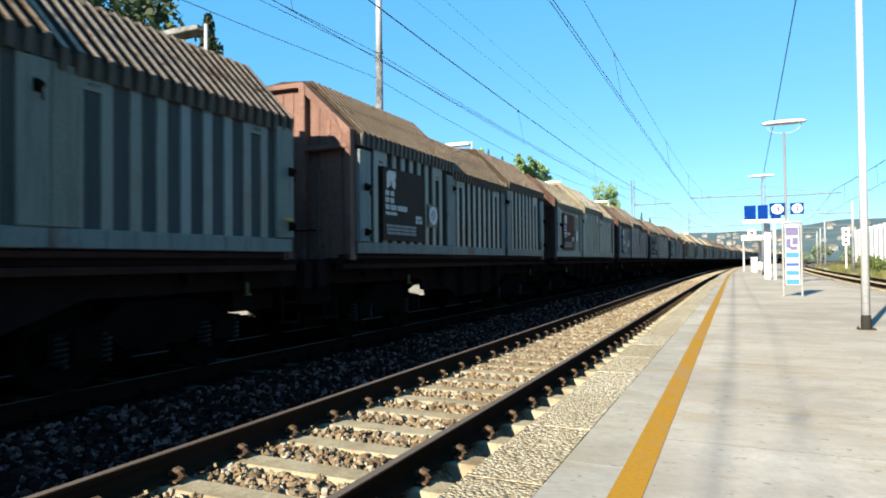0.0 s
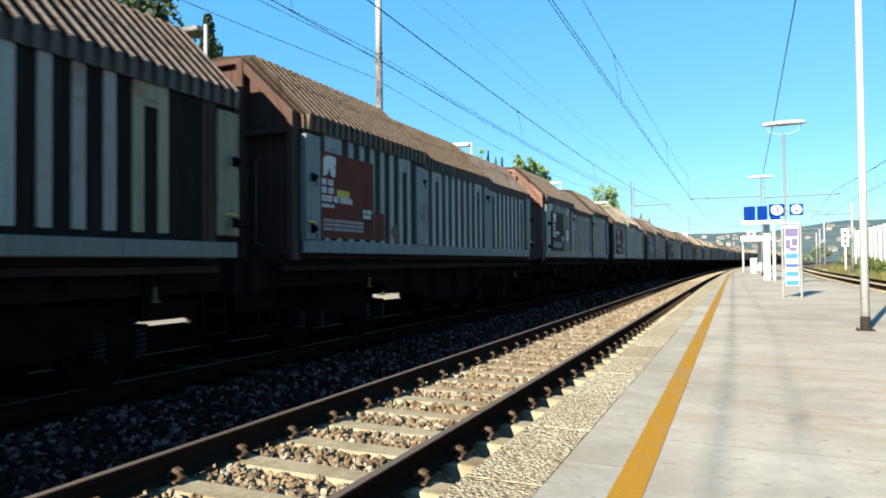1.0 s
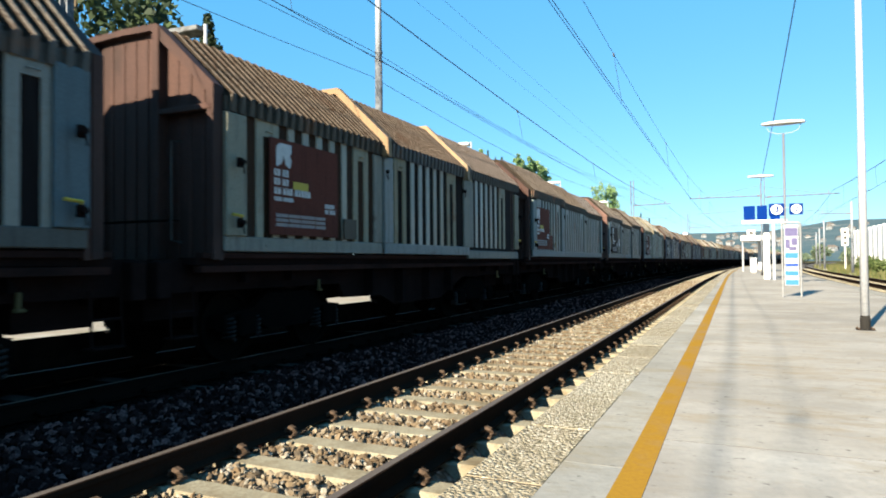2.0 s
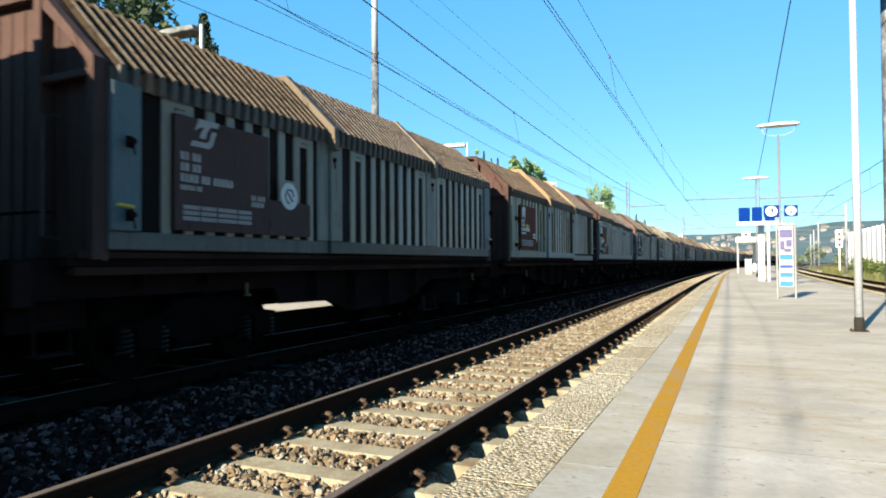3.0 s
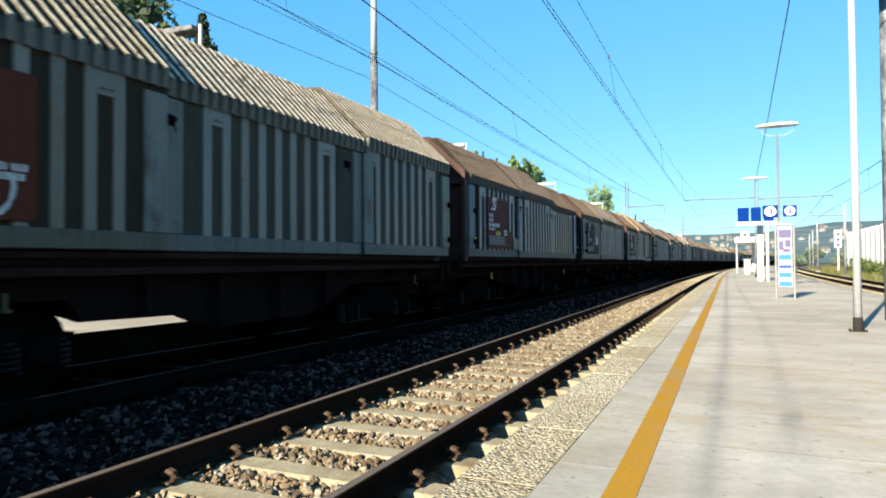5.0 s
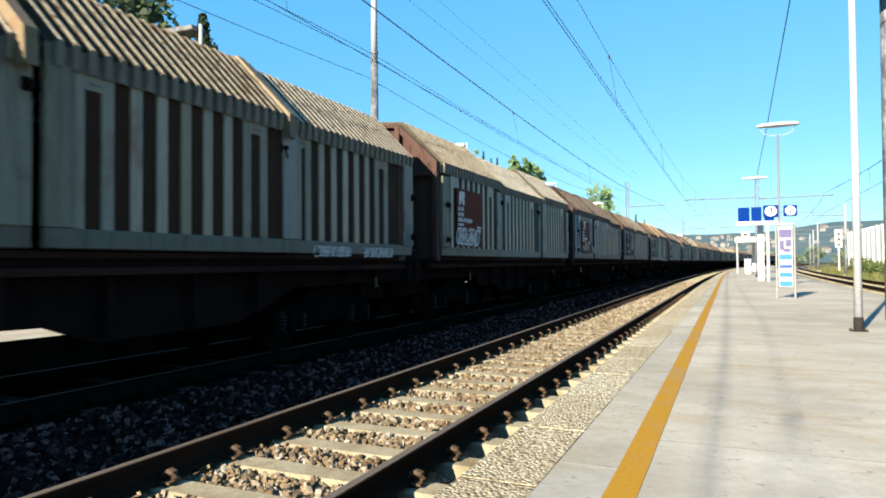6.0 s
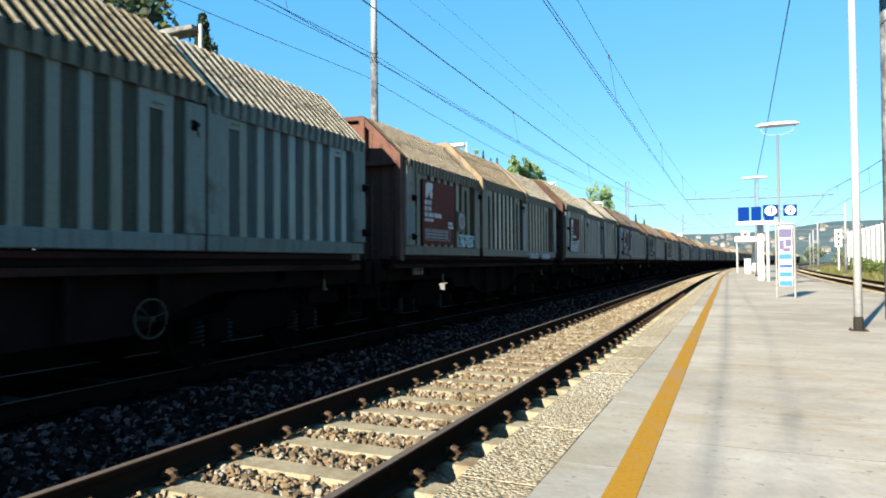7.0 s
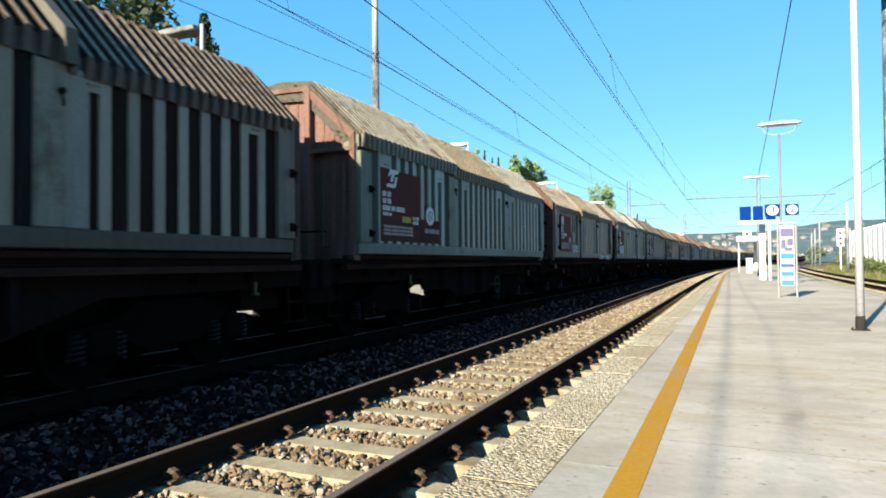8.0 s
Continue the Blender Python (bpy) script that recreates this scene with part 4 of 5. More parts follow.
def patch_mesh(seed, w, h):
    """A ragged patch where the top coat has come off."""
    rng = random.Random(seed)
    pts = []
    for i in range(14):
        a = 2 * math.pi * i / 14
        q = rng.uniform(0.62, 1.0)
        pts.append((w / 2 * q * max(-0.85, min(0.85, 1.25 * math.cos(a))) / 0.85, h / 2 * q * math.sin(a)))
    return finish(prism(bmesh.new(), pts, "x", 0, 0.006), "blue_patch", M_LETTER)


PATCH_A, PATCH_B = patch_mesh(3, 0.29, 0.62), patch_mesh(9, 0.31, 0.5)


def dark(col, k):
    """The same paint with each channel scaled by k."""
    return tuple(round(c * k, 3) for c in col)


# how far the uprights of each hood sit along from the middle of its bay
RIB_SLIDE = {1: (0, 0.1, 0.2), 2: (0.05, -0.05, 0.05), 3: (0.12, 0.15, 0.25), 4: (0.25, 0.2, 0.43), 5: (0, 0.2, 0.5), 6: (0, 0.06, 0.1), 7: (0, 0.13, 0.33)}
SILL_LOW = {2: (0, 0, 0.07)}


def wagon(k):
    look_k = k if k in LOOKS else FAR_LOOKS[(k * 5) % len(FAR_LOOKS)]
    ribs, sheets, roof, board_col, strap, post, word = LOOKS[look_k]
    roof = tuple(0.55 * c + 0.45 * sum(roof) / 3 for c in roof)
    w = holder("freight_wagon", Matrix(), "%s freight wagon with three sliding ribbed steel hoods" % word, "freight wagon", "wagons of the freight train")
    near = k >= -3
    shape = SHAPES[KIND.get(look_k, "out")]
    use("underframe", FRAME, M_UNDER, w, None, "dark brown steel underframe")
    for side in (0, 180):
        use("solebar", SOLEBAR, None, w, pose(0, 0, 0, 0, 0, side), "dull red-brown solebar")
    for (y, d), (wall_mesh, pieces) in zip(((-5.20, 0), (5.20, 180)), shape["walls"]):
        wall_m = {7: M_ENDWALL_PALE, 0: M_ENDWALL_PALE, 6: M_ENDWALL_RED}.get(look_k, M_ENDWALL)
        wall = use("end_wall", wall_mesh, wall_m, w, pose(0, y, 0, 0, 0, d), "faded pink-brown steel end wall" if wall_m is M_ENDWALL_PALE else "red-brown steel end wall")
        for name, mesh, x in pieces if near else pieces[:6]:
            use(name, mesh, wall_m, wall, pose(x, 0, 0))
    rng = random.Random(900 + k)
    for i, (y0, y1, grow, _, _) in enumerate(shape["hoods"]):
        tint = rng.uniform(0.92, 1.08)
        warm = (1.16, 1.02, 0.84) if look_k == 6 else (1.08, 1.0, 0.90) if look_k in (0, 2, 3, 5, 8) else (1.0, 1.0, 0.97)
        rib_m = paint(dark(tuple(u * v for u, v in zip(ribs[i], warm)), ({7: 0.44, 5: 0.37, 4: 0.34, 8: 0.37, 1: 0.33}.get(k, 0.42) if k >= -1 else 0.33) * tint), rough=0.46)
        # Dirty sheets, scaled darker still to put shade behind the ribs.
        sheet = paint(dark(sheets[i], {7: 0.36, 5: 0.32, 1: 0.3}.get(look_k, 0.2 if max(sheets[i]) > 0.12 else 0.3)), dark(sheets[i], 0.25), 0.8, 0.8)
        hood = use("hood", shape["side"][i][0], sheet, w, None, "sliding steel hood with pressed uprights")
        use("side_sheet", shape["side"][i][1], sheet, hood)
        crest = rng.uniform(0.98, 1.12)
        # Valley colour is the crest's at 0.17, shade painted between the ridges.
        use("roof_sheet", shape["roof"][i], (paint(dark(roof, crest), (0.085, 0.05, 0.036), 0.5, 0.85), paint(dark(roof, crest * 0.17), (0.03, 0.019, 0.015), 0.7, 0.9)), hood, None, "dusty corrugated roof sheet with shade-dark valleys")
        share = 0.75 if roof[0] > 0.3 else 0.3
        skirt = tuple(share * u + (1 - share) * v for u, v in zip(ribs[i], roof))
        for s in range(2):
            use("sill", shape["sill"][i][s], paint(dark(ribs[i], 0.5 * SILL_DIRT.get(look_k, 0.7)), (0.06, 0.03, 0.02), 0.8), hood, pose(0, 0, -SILL_LOW.get(look_k, (0, 0, 0))[i]))
            # Skirt hollows take a darker copy of the flute colour, as shade.
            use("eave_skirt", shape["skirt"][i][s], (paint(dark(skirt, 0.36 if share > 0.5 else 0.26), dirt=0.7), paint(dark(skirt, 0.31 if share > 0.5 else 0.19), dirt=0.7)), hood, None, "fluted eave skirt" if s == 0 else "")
        mid = (-3.35, 0.15, 3.30)[i] + RIB_SLIDE.get(look_k, (0, 0, 0))[i]
        for y in (mid - 1.10, mid + 1.10):
            use("rib", RIB_SLOT, paint(dark(post, 0.5)) if look_k in (2, 6) else rib_m, hood, pose(HALF - 0.017 + grow, y, 0))
        for j in range(5):
            use("rib", RIB, rib_m, hood, pose(HALF - 0.017 + grow, mid + (j - 2) * 0.315, 0))
        for y, mesh, m in ((y0 + (0.17 if i == 0 else 0.145), ENDPOST if i == 0 else MIDPOST, post if i == 0 else ribs[i]),
                           (y1 - (0.17 if i == 2 else 0.145), ENDPOST if i == 2 else MIDPOST, post if i == 2 else ribs[i])):
            for s in range(2):
                use("corner_post", mesh[s], paint(dark(m, 0.4), (0.05, 0.035, 0.025), 0.8), hood, Matrix.Translation((grow if s == 0 else -grow, y, 0)))
    for y in (HOODS[1][0] + 0.02, HOODS[1][1] - 0.02) if KIND.get(look_k) not in ("in", "sunk", "long", "steps", "stairs") else ():
        use("joint_strap", shape["strap"], paint(dark(strap, 0.42 if look_k == 2 else 0.34), (0.12, 0.05, 0.02)), w, pose(0, y, 0), "bent steel strap over the hood joint")
    # board with its lettering, disc plate and low plate
    off = {1: -0.4, 4: 0.42, 6: -0.1, 7: -0.2}.get(look_k, 0.0)
    board = use("board", BOARD, paint(dark(board_col, 0.5), dark(board_col, 0.3), 0.2, 0.8), w, Matrix.Translation((HALF + 0.025, -4.42 + off, 1.61)) @ Matrix.Diagonal((1, 0.90, 0.86, 1)), "painted board with white lettering")
    if near:
        lettering(board, look_k)
        board_m = paint(dark(board_col, 0.5), dark(board_col, 0.3), 0.2, 0.8)
        if look_k not in (1, 2, 4, 5):
            sq = use("backplate", SQUARE, board_m if look_k == 7 else paint((0.20, 0.19, 0.17)) if look_k == 3 else paint((0.11, 0.085, 0.06)) if look_k == 6 else M_BLACK, w, Matrix.Translation((HALF + 0.03, -2.72 + off, 1.90)) @ Matrix.Diagonal((1, 0.87, 0.87, 1)), "plate with a pale disc")
            use("disc", DISC, M_FADED if look_k == 6 else M_LETTER, sq, pose(0.02, 0.23, 0.26))
            use("disc_mark", DISC_MARK, M_BLACK, sq, pose(0.034, 0.23, 0.26))
        if look_k in (1, 3, 4, 7):
            use("board_foot", BOARD, board_m, w, Matrix.Translation((HALF + 0.024, -2.92 + off, 1.61)) @ Matrix.Diagonal((1, 0.2 if look_k in (1, 4) else 0.52, 0.31, 1)))
            if look_k == 7:
                line_of((0.62, 0.085, 0), M_FADED, w, HALF + 0.056, -2.75 + off, 1.80)
        if look_k in (1, 2, 4):
            use("small_plate", SQUARE, paint((0.17, 0.17, 0.15) if look_k == 4 else (0.05, 0.042, 0.03)), w, Matrix.Translation((HALF + 0.03, (-2.75 if look_k == 2 else -2.45) + off, 1.6)) @ Matrix.Diagonal((1, 1.05 if look_k == 1 else 0.75, 0.6, 1)))
        if look_k == 1:
            use("disc", DISC, M_HOOK, w, Matrix.Translation((HALF + 0.05, -2.25 + off, 1.76)) @ Matrix.Diagonal((1, 0.5, 0.5, 1)), "small tan disc")
        if look_k == 4:
            use("orange_plate", SQUARE, M_ORANGE, w, Matrix.Translation((HALF + 0.03, -2.07 + off, 1.6)) @ Matrix.Diagonal((1, 0.4, 0.56, 1)))
        for y in (-4.98, shape["hoods"][2][1] - 0.12) if look_k in (1, 2, 3, 4) else ():
            use("locking_lever", LEVER, M_YTAG, w, pose(HALF + 0.085, y, 1.78), "dirty yellow locking lever")
        if look_k in (5, 6):
            use("blue_patch", PATCH_A, paint((0.085, 0.115, 0.135)), w, pose(HALF + 0.044, -5.0, 2.02), "bare light-blue paint patch")
            use("blue_patch", PATCH_B, paint((0.09, 0.13, 0.18)), w, pose(HALF + 0.046, shape["hoods"][2][1] - 0.17, 1.72), "bare light-blue paint patch")
        if look_k == 6:
            for z in (1.02, 1.12):
                line_of((0.62, 0.085, 0), M_FADED, w, 1.162, -4.45, z)
            use("scrawl", scrawl_mesh(5, 0.80, 0.27), M_SPRAY, w, pose(HALF + 0.055, -2.75, 1.58), "pale spray-paint scrawl")
            use("scrawl", scrawl_mesh(6, 0.9, 0.15), M_LETTER, w, pose(HALF + 0.02, 2.6, 1.35), "pale spray-paint scrawl")
            use("scrawl", scrawl_mesh(8, 0.9, 0.15), M_LETTER, w, pose(HALF + 0.02, 3.9, 1.35), "pale spray-paint scrawl")
        if look_k == 5:
            use("scrawl", scrawl_mesh(7, 1.1, 0.40), M_LETTER, w, pose(HALF + 0.06, -4.35, 1.62), "white spray-paint scrawl")
    for y, d in ((-5.95, 180), (5.95, 0)):
        for x in (-0.875, 0.875):
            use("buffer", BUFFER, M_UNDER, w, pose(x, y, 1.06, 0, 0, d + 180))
    tail = shape["hoods"][2][1] - 0.14
    for y in (-5.02, -1.50, 1.86, tail):
        for z in ((2.42, 1.72) if abs(y) > 4 else (2.75,)):
            use("latch", LATCH, M_UNDER, w, Matrix.Translation((HALF + (0.085 if abs(y) > 4 else 0.015), y, z)) @ Matrix.Diagonal((0.8, 0.8, 0.8, 1)))
    if near:
        for y, d in ((-5.3, 0), (5.3, 180)):
            use("handrail", RAIL_V, M_GRIP, w, pose(0.95, y, 1.5, 0, 0, d))
            use("handrail", RAIL_V, M_GRIP, w, pose(-0.95, y, 1.5, 0, 0, d))
            use("handrail", RAIL_H, M_UNDER, w, pose(0, y, 1.75, 0, 0, d))
        for y in (-5.55, 5.55):
            use("corner_step", STEP, M_UNDER, w, pose(1.2, y, 1.0))
        use("coupling", COUPLING, M_UNDER, w, pose(0, -5.95, 1.03))
        for y in (-3.0, 4.7):
            use("rope_hook", HOOK, M_YTAG if look_k == 4 else M_HOOK, w, Matrix.Translation((1.2, y, 1.0)) @ Matrix.Diagonal((0.8, 0.6, 0.8, 1)))
        if look_k == 7:
            use("handwheel", RING, M_OLIVE, w, pose(1.40, 1.38, 0.70), "dull olive brake handwheel")
    for y in (-3.5, 3.5):
        bogie = use("bogie", BOGIE, M_BOGIE, w, pose(0, y, 0), "two-axle bogie coloured near black as shade")
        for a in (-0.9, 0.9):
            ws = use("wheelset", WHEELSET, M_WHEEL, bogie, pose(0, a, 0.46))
            if -3 <= k <= 9:
                WHEELS.append((ws, a))
            if near:
                for x in (-1.03, 1.03):
                    for d in (-0.23, 0.23):
                        use("spring", SPRING, M_SPRING, bogie, pose(x, a + d, 0))
    WAGONS.append((w, k))


for k in range(-22, 10):
    wagon(k)


def run(t):
    return SPEED0 * t + SLOW * t * t


def motions():
    """The train rolls away along the line; its wheels turn."""
    for w, k in WAGONS:
        rows = []
        for i in range(17):
            t = i * 0.5
            rows.append((t, line_pose(10.49 - PITCH * k + run(t), TRAIN_LAT)))
        walk(w, rows)
    for ws, a in WHEELS:
        walk(ws, [(i / 30, pose(0, a, 0.46, -math.degrees(run(i / 30) / 0.46) % 360)) for i in range(241)])

# ---------------------------------------------------------------- platform furniture
def lamp_post(s, lat, base_z, group, label):
    """A slender tapered post with a flat wide luminaire on two curved arms."""
    t = holder("platform_lamp", line_pose(s, lat, base_z), label, "lamp post", group)
    part("post", tube(bmesh.new(), [(0, 0, 0.2), (0, 0, 2.6), (0, 0, 2.62), (0, 0, 5.85)], 0.054, 12, 0.040), M_POST if s < 20 else M_POST_GREY, t, "painted steel post", True)
    part("collar", lathe(bmesh.new(), [(0.064, 0.0), (0.064, 0.16), (0.057, 0.20)], 12), M_DARKBASE, t, "dark bitumen collar")
    part("base_plate", boxes((-0.11, 0.11, -0.11, 0.11, -0.004, 0.012), bevel=0.005), M_DARKBASE, t)
    for x, y in ((-0.085, -0.085), (0.085, -0.085), (0.085, 0.085), (-0.085, 0.085)):
        part("bolt", lathe(bmesh.new(), [(0.013, 0.008), (0.013, 0.035)], 6, Matrix.Translation((x, y, 0))), M_CLIP, t)
    for d in (-1, 1) if s < 40 else ():
        part("arm", tube(bmesh.new(), [(0, 0, 5.84), (d * 0.25, 0, 5.86), (d * 0.5, 0, 5.96), (d * 0.62, 0, 6.22)], 0.012, 6), M_POST, t)
    bm = bmesh.new()
    n = 24
    rows = [(0.2, 6.42), (0.72, 6.38), (0.78, 6.33), (0.74, 6.29), (0.5, 6.27)]
    rings = [[bm.verts.new((r * math.cos(a), r * 0.42 * math.sin(a), z)) for a in (2 * math.pi * j / n for j in range(n))] for r, z in rows]
    for p, q in zip(rings, rings[1:]):
        for j in range(n):
            bm.faces.new((p[j], q[j], q[(j + 1) % n], p[(j + 1) % n]))
    bm.faces.new(rings[0])
    bm.faces.new(rings[-1][::-1])
    bmesh.ops.translate(bm, vec=(0, 0, -0.08), verts=bm.verts)
    part("luminaire", bm, M_WHITE, t, "flat white oval luminaire")
    return t


for s in (7.45, 25.0, 42.5):
    lamp_post(s, 4.325 if s < 20 else 4.40 if s < 30 else 4.05, 0.25, "lamps on the island platform", "slender white platform lamp post with a flat oval head")


M_LAMP_GREY = worn("mottled_lamp_housing", (0.075, 0.08, 0.085), (0.03, 0.03, 0.03), (0.16, 0.17, 0.17), 0.5, 0.2, 5.0, (1, 1, 1), 0.42, 0.6, 20, 0.1)


def side_lamp(s):
    """A lamp of the far platform: a box-shaped head carried on one side of its post."""
    t = holder("platform_lamp", line_pose(s, -8.7, 0.50), "white lamp post with a box-shaped head on the far platform", "lamp post", "lamps on the far platform")
    part("post", tube(bmesh.new(), [(0, 0, -0.2), (0, 0, 3.0), (0, 0, 6.45)], 0.05, 10, 0.045), M_POST, t, "", True)
    bm = prism(bmesh.new(), [(-1.62, 6.27), (-1.58, 6.40), (-0.9, 6.43), (-0.05, 6.40), (-0.05, 6.28)], "y", -0.22, 0.22)
    bmesh.ops.bevel(bm, geom=bm.edges[:], offset=0.02, segments=1, affect="EDGES")
    part("luminaire", bm, M_LAMP_GREY if s < 20 else M_WHITE, t, "box-shaped luminaire")
    part("glass", boxes((-1.5, -0.95, -0.17, 0.17, 6.262, 6.278)), M_WHITE, t)


for s in (8.45, 25.3, 42.0, 59.0):
    side_lamp(s)


def notice_board():
    t = holder("notice_board", pose(4.015, 16.2, 0.25, 0, 0, -2), "upright metal notice board with blue and white sheets", "notice board")
    bm = bmesh.new()
    arc = [(-0.215 + 0.06 - 0.06 * math.cos(a), 0, 1.90 + 0.06 * math.sin(a)) for a in (0.0, 0.5, 1.0, math.pi / 2)]
    tube(bm, [(-0.215, 0, 0.0), *arc, *[(-x, y, z) for x, y, z in arc[::-1]], (0.215, 0, 0.0)], 0.026, 8)
    part("tube_frame", bm, M_STEEL, t, "bent grey steel tube")
    panel = part("panel", boxes((-0.17, 0.17, -0.02, 0.02, 0.30, 1.90), bevel=0.006), M_POST, t, "white printed panel")
    pale = plain("printed_violet", (0.075, 0.07, 0.15), 0.7)
    cyan = plain("printed_light_blue", (0.025, 0.125, 0.36), 0.7)
    part("top_sheet", boxes((-0.15, 0.15, -0.026, -0.021, 1.60, 1.82)), pale, panel, "violet-grey sheet")
    for i, (a, b, c, d) in enumerate(((-0.14, -0.03, 1.28, 1.52), (0.0, 0.14, 1.36, 1.55), (-0.05, 0.12, 1.22, 1.32))):
        part("print", boxes((a, b, -0.026, -0.021, c, d)), pale, panel)
    for z0, z1, m in ((1.02, 1.16, cyan), (0.80, 0.88, plain("printed_dark_blue", (0.015, 0.05, 0.24), 0.7)), (0.56, 0.68, cyan), (0.32, 0.45, cyan)):
        part("print", boxes((-0.15, 0.15, -0.026, -0.021, z0, z1)), m, panel)


notice_board()


def number_text(parent, body, size):
    cu = bpy.data.curves.new("numeral", "FONT")
    cu.body, cu.size, cu.align_x, cu.align_y, cu.extrude = body, size, "CENTER", "CENTER", 0.003
    cu.offset = 0.012
    ob = new("numeral", cu)
    dg = bpy.context.evaluated_depsgraph_get()
    me = bpy.data.meshes.new_from_object(ob.evaluated_get(dg))
    bpy.data.objects.remove(ob)
    me.materials.clear()
    me.materials.append(M_BLUE)
    o = new("numeral", me)
    o.parent = parent
    o.matrix_basis = pose(0, -0.05, 0, 90, 0, 0)
    return o


def track_sign(x, y, z, digit, tilt, wide, high):
    t = holder("track_number_sign", pose(x, y, z, 0, 0, tilt) @ Matrix.Diagonal((wide, 1, high, 1)), "blue square sign with a white disc and a number", "platform sign", "track number signs")
    box_m = part("sign_box", boxes((-0.29, 0.29, -0.035, 0.035, -0.28, 0.28), bevel=0.02), M_BLUE, t, "blue enamel sign box")
    part("disc", lathe(bmesh.new(), [(0.225, 0.035), (0.225, 0.042)], 28, Matrix.Rotation(math.pi / 2, 4, "X")), M_WHITE, box_m, "white disc")
    number_text(box_m, digit, 0.40)
    part("bracket", tube(bmesh.new(), [(0, 0.05, 0.1), ((4.40 - x) / wide, 0.05, 0.1)], 0.02, 6), M_STEEL, t)


track_sign(4.11, 24.93, 3.16, "3", 4, 0.92, 0.84)
track_sign(4.78, 24.93, 3.16, "2", 4, 0.80, 0.76)


def name_sign():
    """Blue station signs on a white beam between posts."""
    t = holder("station_sign", pose(3.55, 32.0, 0.25), "three blue station signs on a white beam with posts", "station sign")
    part("beam", boxes((-0.62, 1.35, -0.06, 0.06, 2.76, 2.92), bevel=0.01), M_WHITE, t, "white beam")
    for a, b in ((-0.54, -0.03), (0.05, 0.50), (0.62, 1.05)):
        part("sign_panel", boxes((a, b, -0.03, 0.03, 2.93, 3.62), bevel=0.01), M_BLUE, t, "blue sign panel")
    part("post", tube(bmesh.new(), [(0.76, 0.0, 0.0), (0.76, 0.0, 2.76)], 0.075, 12), M_POST, t)
    part("post", boxes((0.34, 0.62, 0.9, 1.2, 0.0, 2.78), bevel=0.02), M_WHITE, t, "stout white column")
    part("post", tube(bmesh.new(), [(1.28, 0.2, 0.0), (1.28, 0.2, 2.76)], 0.05, 10), M_POST, t)


name_sign()


def white_cabinet(x, y, w, d, h, label):
    t = holder("equipment_cabinet", pose(x, y, 0.25), label, "cabinet")
    part("body", boxes((-w / 2, w / 2, -d / 2, d / 2, 0.08, h), bevel=0.02), M_POST, t)
    part("plinth", boxes((-w / 2 + 0.03, w / 2 - 0.03, -d / 2 + 0.03, d / 2 - 0.03, 0.0, 0.08)), M_SLABS, t)
    part("cap", boxes((-w / 2 - 0.04, w / 2 + 0.04, -d / 2 - 0.04, d / 2 + 0.04, h, h + 0.05), bevel=0.01), M_POST, t)
    part("door", boxes((-w / 2 + 0.05, w / 2 - 0.05, -d / 2 - 0.015, -d / 2 - 0.001, 0.2, h - 0.1), bevel=0.006), M_POST, t)


def shelter(s):
    t = holder("platform_shelter", line_pose(s, 3.1, 0.25), "small white steel shelter on the platform", "shelter")
    part("roof", boxes((-0.4, 1.8, -1.2, 3.0, 2.55, 2.95), bevel=0.03), M_WHITE, t, "white flat roof")
    for x in (-0.25, 1.6):
        for y in (-1.0, 2.8):
            part("post", tube(bmesh.new(), [(x, y, 0), (x, y, 2.55)], 0.055, 8), M_POST, t)
    part("rear_panel", boxes((0.9, 1.65, 2.7, 2.76, 0.1, 2.5)), M_WHITE, t)
    part("sign_box", boxes((0.1, 0.7, -1.26, -1.21, 2.95, 3.4), bevel=0.01), M_WHITE, t)
    part("dark_sign", boxes((0.25, 0.55, -1.27, -1.262, 3.02, 3.3)), M_BLACK, t)


shelter(57.0)
white_cabinet(3.75, 50.0, 0.45, 0.4, 1.1, "white steel equipment cabinet beside the shelter")


